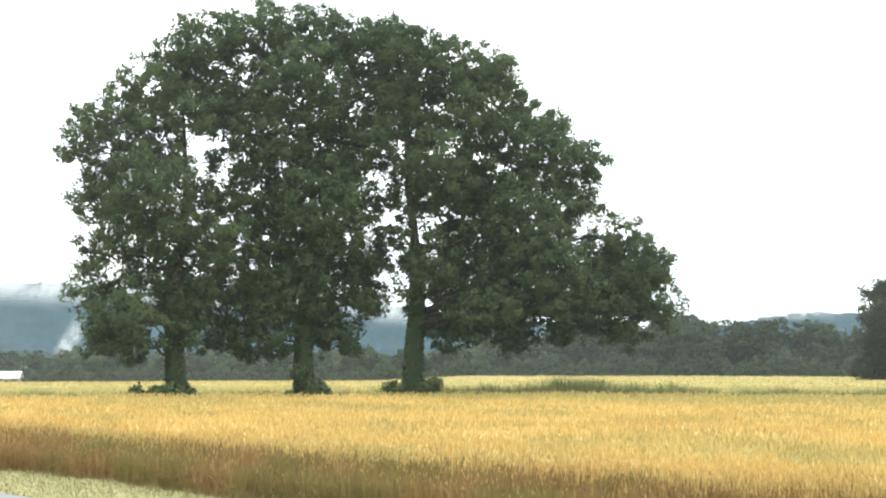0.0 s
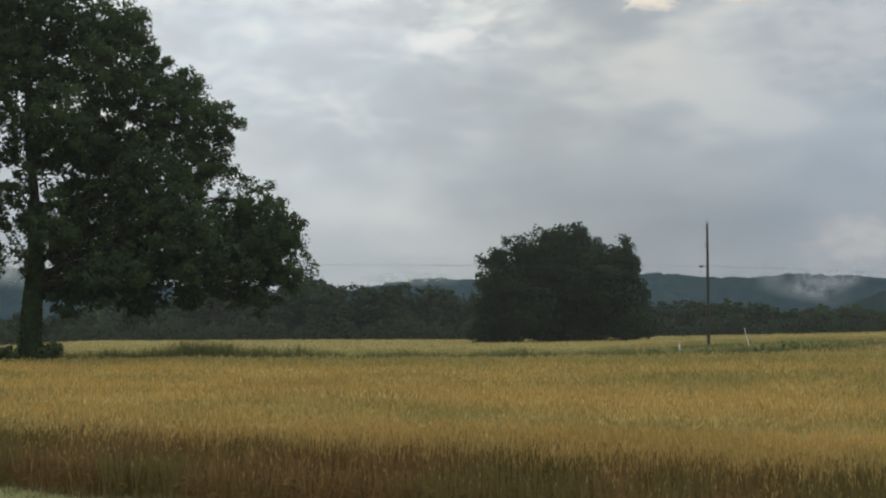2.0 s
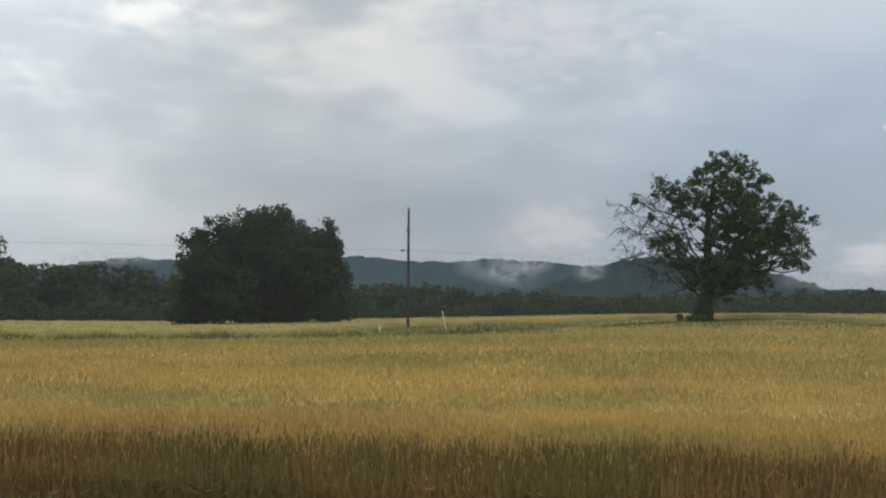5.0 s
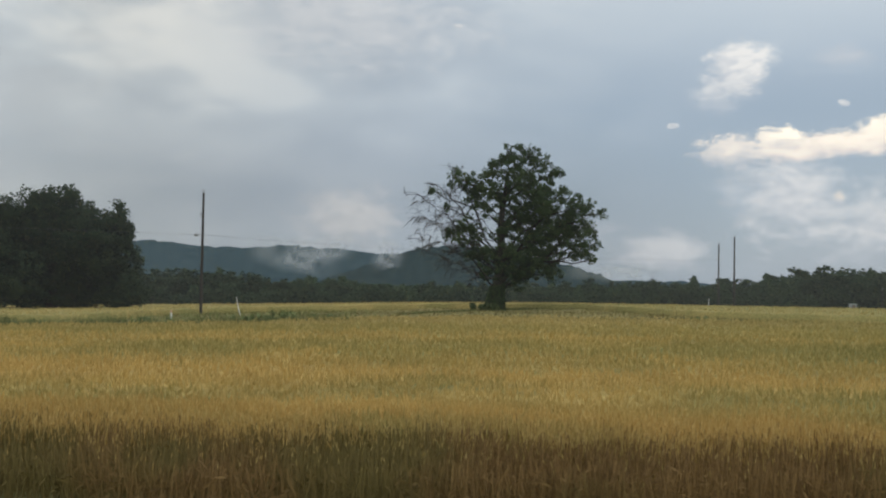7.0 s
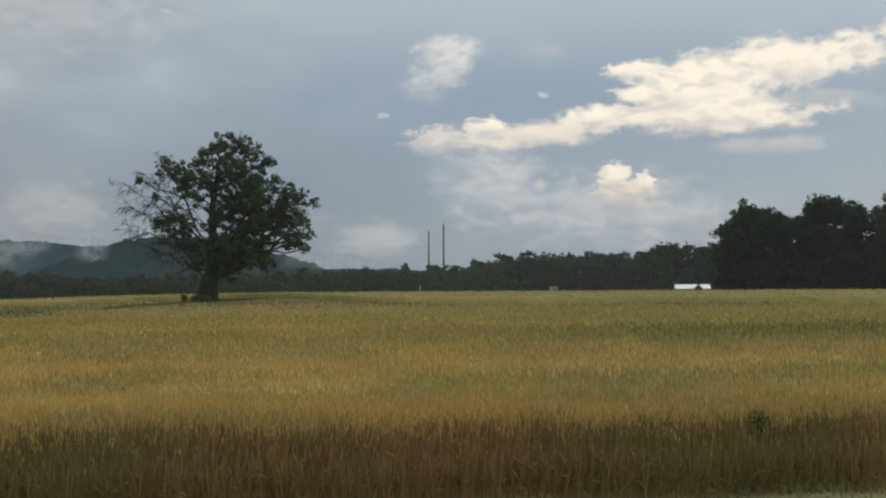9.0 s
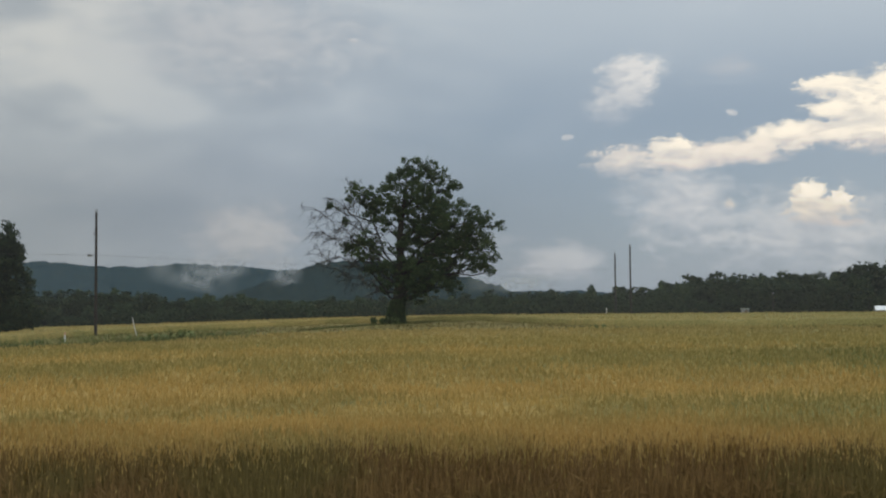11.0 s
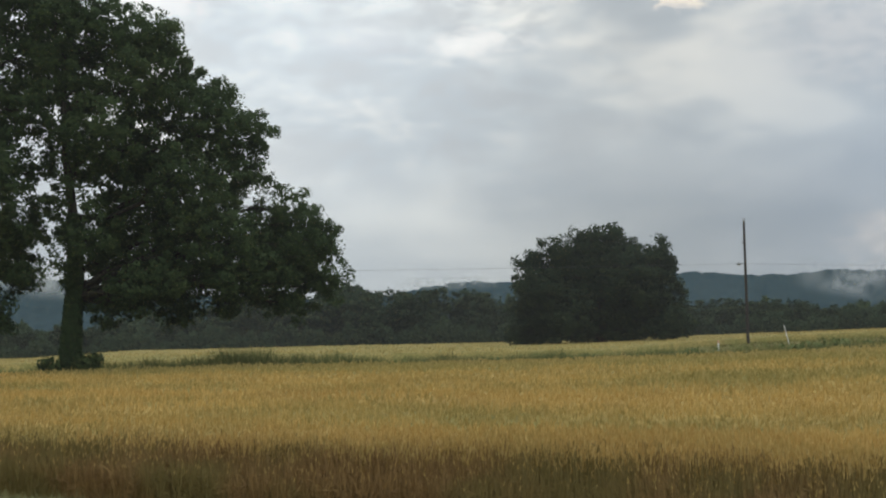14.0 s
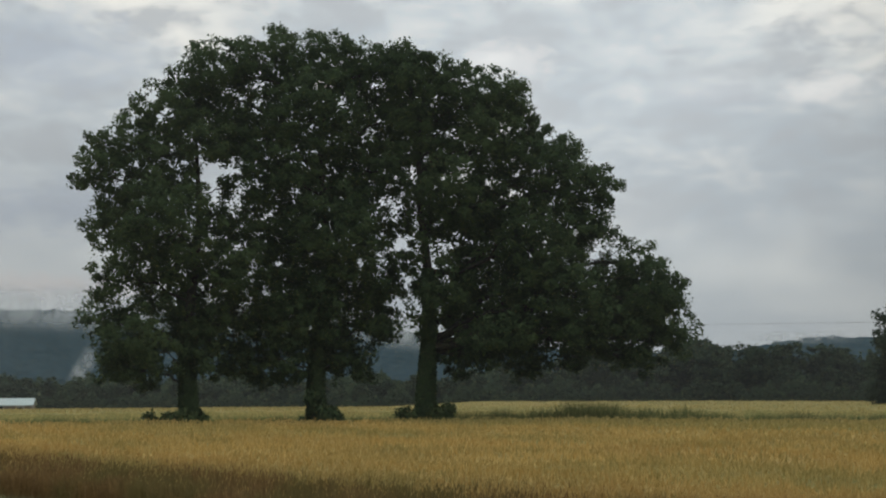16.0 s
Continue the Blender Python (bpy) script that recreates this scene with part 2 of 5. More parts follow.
OAK_LEAF = leaf_material("oak_leaf", (0.040, 0.065, 0.030), (0.066, 0.102, 0.042), (0.084, 0.120, 0.048), 0.35, 0.08)
WOOD_LEAF = leaf_material("wood_leaf", (0.028, 0.044, 0.026), (0.037, 0.058, 0.031), (0.046, 0.069, 0.033), 0.4, 0.04)
PINE_LEAF = leaf_material("pine_leaf", (0.020, 0.034, 0.022), (0.034, 0.052, 0.030), (0.04, 0.062, 0.03), 0.15, 0.06)
BRUSH_LEAF = leaf_material("brush_leaf", (0.035, 0.055, 0.02), (0.07, 0.10, 0.03), (0.10, 0.13, 0.045))
WEED_LEAF = leaf_material("weed_leaf", (0.095, 0.13, 0.045), (0.17, 0.205, 0.07), (0.24, 0.25, 0.10))


def bark_material(name, a, b):
    m, n = material(name)
    place = n.node("ShaderNodeTexCoord").outputs["Object"]
    grain = n.noise(n.mapped(place, (6, 6, 1.2)), 1.6, 5.0, 0.65)
    moss = n.noise(place, 0.5, 3.0)
    c = n.mix(n.step(grain, 0.35, 0.65), rgb(*a), rgb(*b))
    c = n.mix(n.math("MULTIPLY", n.step(moss, 0.5, 0.7), 0.5), c, rgb(0.06, 0.07, 0.035))
    finish(n, c, 0.92, grain, 0.8, 0.05)
    return m


BARK = bark_material("bark", (0.016, 0.014, 0.011), (0.045, 0.040, 0.033))
DEAD_BARK = bark_material("dead_bark", (0.022, 0.020, 0.018), (0.060, 0.055, 0.049))


def wheat_colour(n, island=None):
    """Ripe gold with greener bands along the drill rows and a green end towards the wet corner."""
    place = n.node("ShaderNodeTexCoord").outputs["Object"]
    rows = n.mapped(place, (1, 1, 1), EDGE_TURN)
    band = n.noise(n.mapped(rows, (0.035, 0.16, 0.0)), 1.0, 4.0, 0.6, 0.5)
    spot = n.noise(n.mapped(rows, (0.25, 0.4, 0.0)), 1.0, 4.0, 0.65)
    uv_ = n.put(n.node("ShaderNodeSeparateXYZ"), {0: rows})
    along, away = uv_.outputs[0], uv_.outputs[1]
    wander = n.noise(n.mapped(rows, (0.05, 0.05, 0.0)), 1.0, 3.0)
    swath = n.math("SINE", n.math("ADD", n.math("MULTIPLY", n.math("LOGARITHM", n.math("MAXIMUM", away, 2.0), 2.718), 13.0), n.math("ADD", n.math("MULTIPLY", wander, 4.0), 2.3)))
    ripe = n.math("ADD", n.math("MULTIPLY", band, 0.5), n.math("MULTIPLY", spot, 0.5))
    ripe = n.math("ADD", ripe, n.math("MULTIPLY", swath, n.step(along, -20.0, 10.0, 0.022, 0.060)))
    ripe = n.math("SUBTRACT", ripe, n.step(along, -6.0, 26.0, 0.0, 0.085))
    ripe = n.math("SUBTRACT", ripe, n.step(away, 30.0, 45.0, 0.0, 0.05))
    wet = n.math("MULTIPLY", n.step(n.math("ADD", along, n.math("MULTIPLY", spot, 8.0)), 9.0, 20.0), n.math("MULTIPLY", n.step(away, 28.0, 32.0), n.step(away, 41.0, 36.0)))
    ripe = n.math("SUBTRACT", ripe, n.math("MULTIPLY", wet, 0.2))
    green = n.step(ripe, 0.57, 0.38)
    gold = n.mix(n.step(spot, 0.35, 0.65), rgb(0.505, 0.328, 0.106), rgb(0.62, 0.44, 0.155))
    gold = n.mix(n.math("MULTIPLY", n.step(away, 17.5, 14.5), 0.7), gold, rgb(0.47, 0.30, 0.095))
    c = n.mix(n.math("MULTIPLY", green, 0.85), gold, rgb(0.28, 0.265, 0.092))
    c = n.mix(n.math("MULTIPLY", wet, n.step(band, 0.35, 0.6, 0.35, 0.85)), c, rgb(0.10, 0.14, 0.045))
    c = n.mix(n.step(away, 30.0, 62.0, 0.0, 0.6), c, n.mix(n.step(band, 0.35, 0.65), rgb(0.30, 0.265, 0.092), rgb(0.40, 0.33, 0.125)))
    if island is not None:
        c = n.mix(n.math("MULTIPLY", island, 0.6), c, n.mix(island, rgb(0.27, 0.195, 0.07), rgb(0.72, 0.55, 0.235)))
    return c, spot, place


EDGE_AZ, EDGE_AT = 44.0, 12.4
EDGE_TURN = EDGE_AZ
m_wheat, n_ = material("wheat_ear")
c_, _, _ = wheat_colour(n_, n_.node("ShaderNodeNewGeometry").outputs["Random Per Island"])
finish(n_, c_, 0.65, through_light=0.25, spec=0.2)
m_canopy, n_ = material("wheat_canopy")
c_, s_, p_ = wheat_colour(n_)
# noise halves the colour in spots, painting the shade between the ears
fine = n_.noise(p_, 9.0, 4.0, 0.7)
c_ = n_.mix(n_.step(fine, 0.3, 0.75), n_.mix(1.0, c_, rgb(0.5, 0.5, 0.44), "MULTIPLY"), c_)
finish(n_, c_, 0.9, fine, 1.0, 0.12, spec=0.1)
m_stalk, n_ = material("wheat_stalk")
isl = n_.node("ShaderNodeNewGeometry").outputs["Random Per Island"]
c_ = n_.mix(isl, rgb(0.150, 0.09, 0.036), rgb(0.315, 0.20, 0.079))
c_ = n_.mix(n_.math("MULTIPLY", n_.step(n_.noise(n_.node("ShaderNodeTexCoord").outputs["Object"], 0.5, 3.0), 0.42, 0.60), 0.6), c_, rgb(0.15, 0.14, 0.046))
finish(n_, c_, 0.7, through_light=0.2, spec=0.2)

m_grass, n_ = material("grass_ground")
place_ = n_.node("ShaderNodeTexCoord").outputs["Object"]
f_ = n_.noise(place_, 3.0, 5.0, 0.7)
g_ = n_.noise(place_, 0.12, 4.0)
c_ = n_.mix(n_.step(f_, 0.3, 0.7), rgb(0.12, 0.13, 0.05), rgb(0.24, 0.22, 0.095))
c_ = n_.mix(n_.math("MULTIPLY", n_.step(g_, 0.45, 0.65), 0.6), c_, rgb(0.29, 0.24, 0.11))
finish(n_, c_, 0.95, f_, 0.8, 0.06, spec=0.1)
m_blade, n_ = material("grass_blade")
isl = n_.node("ShaderNodeNewGeometry").outputs["Random Per Island"]
finish(n_, n_.mix(isl, rgb(0.12, 0.12, 0.056), rgb(0.28, 0.24, 0.125)), 0.7, through_light=0.25)

m_low, n_ = material("low_grass")
place_ = n_.node("ShaderNodeTexCoord").outputs["Object"]
f_ = n_.noise(place_, 4.0, 4.0, 0.7)
g_ = n_.noise(n_.mapped(place_, (0.03, 0.09, 0), EDGE_TURN), 1.0, 4.0, 0.6)
c_ = n_.mix(n_.step(f_, 0.3, 0.7), rgb(0.10, 0.092, 0.032), rgb(0.175, 0.148, 0.054))
c_ = n_.mix(n_.math("MULTIPLY", n_.step(g_, 0.42, 0.62), 0.7), c_, rgb(0.235, 0.185, 0.068))
finish(n_, c_, 0.9, f_, 0.6, 0.05, spec=0.05)

m_strip, n_ = material("strip_grass")
isl = n_.node("ShaderNodeNewGeometry").outputs["Random Per Island"]
patch_ = n_.noise(n_.node("ShaderNodeTexCoord").outputs["Object"], 0.08, 3.0)
c_ = n_.mix(isl, rgb(0.10, 0.13, 0.04), rgb(0.23, 0.25, 0.08))
c_ = n_.mix(n_.math("MULTIPLY", n_.step(patch_, 0.45, 0.65), 0.35), c_, rgb(0.27, 0.235, 0.10))
finish(n_, c_, 0.7, through_light=0.25)

m_weed, n_ = material("weed_blade")
isl = n_.node("ShaderNodeNewGeometry").outputs["Random Per Island"]
patch_ = n_.noise(n_.node("ShaderNodeTexCoord").outputs["Object"], 0.15, 4.0)
c_ = n_.mix(isl, rgb(0.085, 0.10, 0.036), rgb(0.185, 0.19, 0.068))
c_ = n_.mix(n_.math("MULTIPLY", n_.step(patch_, 0.48, 0.66), 0.35), c_, rgb(0.22, 0.17, 0.08))
finish(n_, c_, 0.7, through_light=0.3, spec=0.1)

m_road, n_ = material("asphalt")
place_ = n_.node("ShaderNodeTexCoord").outputs["Object"]
f_ = n_.noise(place_, 60.0, 3.0, 0.7)
g_ = n_.noise(place_, 0.7, 4.0)
c_ = n_.mix(f_, rgb(0.10, 0.10, 0.10), rgb(0.22, 0.215, 0.21))
c_ = n_.mix(n_.math("MULTIPLY", g_, 0.4), c_, rgb(0.10, 0.10, 0.10))
finish(n_, c_, 0.85, f_, 0.4, 0.01)

m_pole, n_ = material("pole_wood")
place_ = n_.node("ShaderNodeTexCoord").outputs["Object"]
f_ = n_.noise(n_.mapped(place_, (14, 14, 0.6)), 1.5, 4.0)
finish(n_, n_.mix(f_, rgb(0.026, 0.022, 0.019), rgb(0.062, 0.054, 0.048)), 0.9, f_, 0.4, 0.02)


def plain(name, colour, rough=0.6, metal=0.0, scale=3.0, amount=0.25):
    m, n = material(name)
    f = n.noise(n.node("ShaderNodeTexCoord").outputs["Object"], scale, 5.0, 0.65)
    worn = tuple(v * (1 - amount) for v in colour)
    p = n.put(n.node("ShaderNodeBsdfPrincipled"), {"Base Color": n.mix(f, rgb(*worn), rgb(*colour)), "Roughness": rough, "Metallic": metal})
    n.put(n.node("ShaderNodeOutputMaterial"), {0: p.outputs[0]})
    return m


m_wire = plain("wire", (0.05, 0.05, 0.055), 0.6)
m_metal = plain("grey_metal", (0.35, 0.36, 0.37), 0.5, 0.6)
m_roof = plain("pale_roof_metal", (0.82, 0.84, 0.84), 0.5, 0.0, 1.5, 0.15)
m_roof_green = plain("green_grey_roof", (0.40, 0.47, 0.44), 0.5, 0.0, 1.5, 0.15)
m_wall = plain("board_wall", (0.20, 0.16, 0.13), 0.85, 0.0, 2.0, 0.3)
m_brick = plain("brown_wall", (0.26, 0.19, 0.15), 0.85, 0.0, 2.0, 0.3)
m_dark = plain("dark_pane", (0.02, 0.022, 0.025), 0.15)
m_white = plain("white_paint", (0.75, 0.74, 0.70), 0.6)
m_orange = plain("marker_orange", (0.62, 0.36, 0.22), 0.6)



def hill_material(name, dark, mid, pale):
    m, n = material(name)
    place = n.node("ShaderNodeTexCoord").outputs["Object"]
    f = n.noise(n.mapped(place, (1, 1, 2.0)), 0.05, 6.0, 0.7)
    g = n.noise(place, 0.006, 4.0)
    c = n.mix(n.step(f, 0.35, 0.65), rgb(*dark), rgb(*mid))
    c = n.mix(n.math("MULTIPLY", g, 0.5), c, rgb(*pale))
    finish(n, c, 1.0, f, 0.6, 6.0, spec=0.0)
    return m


# the blue of distance haze is mixed into these forest colours
m_hill = hill_material("hazed_hill_forest", (0.020, 0.038, 0.045), (0.033, 0.058, 0.068), (0.045, 0.074, 0.088))
m_foothill = hill_material("hazed_foothill_forest", (0.013, 0.025, 0.027), (0.023, 0.040, 0.042), (0.030, 0.050, 0.055))

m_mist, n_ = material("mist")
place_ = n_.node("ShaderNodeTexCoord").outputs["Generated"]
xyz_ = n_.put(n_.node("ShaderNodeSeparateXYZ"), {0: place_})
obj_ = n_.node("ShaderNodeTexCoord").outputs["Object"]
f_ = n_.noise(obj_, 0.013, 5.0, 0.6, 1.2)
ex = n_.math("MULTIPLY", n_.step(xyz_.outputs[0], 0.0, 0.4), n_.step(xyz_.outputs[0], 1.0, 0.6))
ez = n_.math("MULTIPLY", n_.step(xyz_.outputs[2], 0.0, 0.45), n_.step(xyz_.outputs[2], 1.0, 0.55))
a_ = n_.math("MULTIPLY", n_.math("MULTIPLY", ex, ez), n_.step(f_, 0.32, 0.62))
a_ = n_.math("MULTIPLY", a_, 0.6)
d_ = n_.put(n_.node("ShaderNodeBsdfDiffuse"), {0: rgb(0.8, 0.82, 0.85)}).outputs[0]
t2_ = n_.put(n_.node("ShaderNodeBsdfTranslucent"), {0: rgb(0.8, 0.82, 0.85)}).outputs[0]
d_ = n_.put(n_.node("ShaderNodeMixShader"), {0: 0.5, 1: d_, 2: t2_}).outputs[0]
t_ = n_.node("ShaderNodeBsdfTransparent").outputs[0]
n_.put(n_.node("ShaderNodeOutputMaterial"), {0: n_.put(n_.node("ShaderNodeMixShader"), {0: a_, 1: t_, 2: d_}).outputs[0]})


# pale see-through veil that imitates haze in the air
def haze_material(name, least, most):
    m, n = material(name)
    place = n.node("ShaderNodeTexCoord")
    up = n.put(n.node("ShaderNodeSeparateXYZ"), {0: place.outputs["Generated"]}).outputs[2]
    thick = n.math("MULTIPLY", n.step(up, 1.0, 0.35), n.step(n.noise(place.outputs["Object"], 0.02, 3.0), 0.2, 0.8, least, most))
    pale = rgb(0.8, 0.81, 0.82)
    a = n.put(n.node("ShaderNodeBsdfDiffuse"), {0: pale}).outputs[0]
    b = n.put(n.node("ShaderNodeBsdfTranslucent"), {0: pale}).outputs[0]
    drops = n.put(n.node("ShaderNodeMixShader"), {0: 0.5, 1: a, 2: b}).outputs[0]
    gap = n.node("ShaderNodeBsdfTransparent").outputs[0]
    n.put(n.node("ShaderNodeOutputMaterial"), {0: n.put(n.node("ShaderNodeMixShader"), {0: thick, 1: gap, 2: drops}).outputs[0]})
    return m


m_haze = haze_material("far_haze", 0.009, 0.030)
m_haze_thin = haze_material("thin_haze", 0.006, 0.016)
# veil before the oaks, lifts their blacks in place of lens glare
m_glare_veil = haze_material("glare_veil", 0.017, 0.025)

# ---- geometry helpers ----
LEFT_SLOPE, RIGHT_SLOPE = -0.0065, 0.0065


def smooth(x, lo, hi):
    t = np.clip((x - lo) / (hi - lo), 0, 1)
    return t * t * (3 - 2 * t)


def ground_z(x, y):
    """Height of the land: it falls gently towards the woods on one side and rises to a low crest on the other."""
    x, y = np.asarray(x, float), np.asarray(y, float)
    r, a = np.hypot(x, y), np.degrees(np.arctan2(x, y))
    slope = LEFT_SLOPE + (RIGHT_SLOPE - LEFT_SLOPE) * smooth(a, 18, 48) * (1 - smooth(a, 95, 150)) - LEFT_SLOPE * (1 - smooth(a, -150, -60))
    reach = np.where(r < 200, np.clip(r - 16, 0, None), 184 + 50 * (1 - np.exp(-np.clip(r - 200, 0, None) / 50)))
    crest = smooth(a, 30, 46) * (1 - smooth(a, 95, 150)) * np.clip(r - 136, 0, None) * -0.0110
    dip = smooth(a, -150, -60) * (1 - smooth(a, -4, 2)) * np.clip(r - 96, 0, 150) * -0.008
    return slope * reach + dip + np.where(r < 420, crest, smooth(a, 30, 46) * (1 - smooth(a, 95, 150)) * 284 * -0.0110)


def spot(bearing, r):
    """A place on the ground: bearing in degrees clockwise from +y, r metres from the viewpoint."""
    x, y = r * math.sin(radians(bearing)), r * math.cos(radians(bearing))
    return Vector((x, y, float(ground_z(x, y))))


def quads(name, verts, n_corners, mat, faces=None, normals=None):
    """A mesh from an array of vertices: every n_corners in a row make a face, or faces are given."""
    me = bpy.data.meshes.new(name)
    verts = np.asarray(verts, np.float32).reshape(-1, 3)
    idx = np.arange(len(verts), dtype=np.int32) if faces is None else np.asarray(faces, np.int32).ravel()
    count = len(idx) // n_corners
    me.vertices.add(len(verts))
    me.vertices.foreach_set("co", verts.ravel())
    me.loops.add(len(idx))
    me.loops.foreach_set("vertex_index", idx)
    me.polygons.add(count)
    me.polygons.foreach_set("loop_start", np.arange(0, len(idx), n_corners, dtype=np.int32))
    me.update(calc_edges=True)
    me.materials.append(mat)
    if normals is not None:
        me.attributes.new("custom_normal", "FLOAT_VECTOR", "POINT").data.foreach_set("vector", np.asarray(normals, np.float32).ravel())
    return me


def mesh_of(name, bm, mat, soft=False):
    me = bpy.data.meshes.new(name)
    bm.to_mesh(me)
    bm.free()
    me.materials.append(mat)
    if soft:
        me.polygons.foreach_set("use_smooth", [True] * len(me.polygons))
    return me


def child(name, me, parent, label="", kind=""):
    ob = new(name, me)
    ob.parent = parent
    return tagged(ob, label, kind=kind)


def part(name, bm, mat, parent, label="", soft=False):
    return child(name, mesh_of(name, bm, mat, soft), parent, label)


def box(bm, centre, size, turn=0.0, bevel=0.0):
    geo = bmesh.ops.create_cube(bm, size=1.0, matrix=pose(*centre, 0, 0, turn) @ Matrix.Diagonal((*size, 1)))
    if bevel:
        edges = list({e for v in geo["verts"] for e in v.link_edges})
        bmesh.ops.bevel(bm, geom=edges, offset=bevel, segments=2, affect="EDGES")
    return bm


class Tubes:
    """Tapered, bent tubes gathered into one mesh."""

    def __init__(self, sides=6):
        self.sides, self.verts, self.faces, self.count = sides, [], [], 0

    def add(self, points, radii):
        pts = [Vector(p) for p in points]
        n = self.sides
        base = self.count
        for i, (p, r) in enumerate(zip(pts, radii)):
            d = (pts[min(i + 1, len(pts) - 1)] - pts[max(i - 1, 0)]).normalized()
            u = d.orthogonal().normalized()
            if abs(d.z) > 0.6:
                u = (Vector((1, 0, 0)) - d * d.x).normalized()
            v = d.cross(u)
            for k in range(n):
                a = 2 * math.pi * k / n
                self.verts.append(p + (u * math.cos(a) + v * math.sin(a)) * r)
        for i in range(len(pts) - 1):
            for k in range(n):
                a, b = base + i * n + k, base + i * n + (k + 1) % n
                self.faces.append((a, b, b + n, a + n))
        self.count += len(pts) * n

    def mesh(self, name, mat):
        me = quads(name, np.array([tuple(v) for v in self.verts]), 4, mat, self.faces)
        me.polygons.foreach_set("use_smooth", [True] * len(me.polygons))
        return me


def limb(gen, a, b, steps, wobble, rise=0.0):
    """A crooked line from a to b."""
    a, b = np.array(a, float), np.array(b, float)
    t = np.linspace(0, 1, steps + 1)[:, None]
    line = a + (b - a) * t
    length = np.linalg.norm(b - a)
    line[1:-1] += gen.normal(0, wobble * length, (steps - 1, 3))
    line[:, 2] += rise * length * np.sin(np.pi * t[:, 0])
    return line


def foliage(name, gen, centres, out, size, mat, droop=0.25, soft=0.62):
    """Pointed leaf sprays turned at random; their shading follows the round of the clump (out) more than the single blade."""
    n = len(centres)
    u = gen.normal(0, 1, (n, 3))
    u[:, 2] -= droop
    u /= np.linalg.norm(u, axis=1)[:, None]
    v = np.cross(u, gen.normal(0, 1, (n, 3)))
    v /= np.linalg.norm(v, axis=1)[:, None] + 1e-9
    s = size * gen.uniform(0.6, 1.35, (n, 1))
    face = np.cross(u, v)
    out = out / (np.linalg.norm(out, axis=1)[:, None] + 1e-9)
    turn = np.sign((face * out).sum(1))[:, None]
    v, face = v * turn, face * turn
    tri = np.empty((n, 3, 3))
    tri[:, 0], tri[:, 1], tri[:, 2] = centres + u * s * 0.55, centres - u * s * 0.4 + v * s * 0.42, centres - u * s * 0.4 - v * s * 0.42
    bent = out * soft + face * (1 - soft)
    bent /= np.linalg.norm(bent, axis=1)[:, None] + 1e-9
    return quads(name, tri, 3, mat, normals=np.repeat(bent, 3, axis=0))


def crown_points(gen, lobes, per_lobe_m3, clump, leaves_per_clump, flat_=0.8, reach=0.85):
    """Clumps spread through round lobes, thick towards their skin; leaf places in each clump, and which way each one faces."""
    places, facing, hubs = [], [], []
    for cx, cy, cz, r in lobes:
        n = max(5, int(per_lobe_m3 * r ** 2.3))
        d = gen.normal(0, 1, (n, 3))
        d /= np.linalg.norm(d, axis=1)[:, None]
        rad = r * (0.25 + reach * gen.random((n, 1)) ** 0.55)
        c = np.array((cx, cy, cz)) + d * rad * np.array((1, 1, 0.92))
        hubs.append((np.array((cx, cy, cz)), c))
        k = np.maximum(8, (leaves_per_clump * gen.uniform(0.45, 1.4, n)).astype(int))
        who = np.repeat(np.arange(n), k)
        off = gen.normal(0, 1, (len(who), 3))
        off /= np.linalg.norm(off, axis=1)[:, None] + 1e-9
        size = (clump * gen.uniform(0.6, 1.35, n))[who][:, None]
        off *= gen.random((len(who), 1)) ** 0.5 * size
        off[:, 2] *= flat_
        places.append(c[who] + off)
        facing.append(off / size * 0.8 + (c[who] - np.array((cx, cy, cz))) / r * 0.8)
    return np.concatenate(places), np.concatenate(facing), hubs


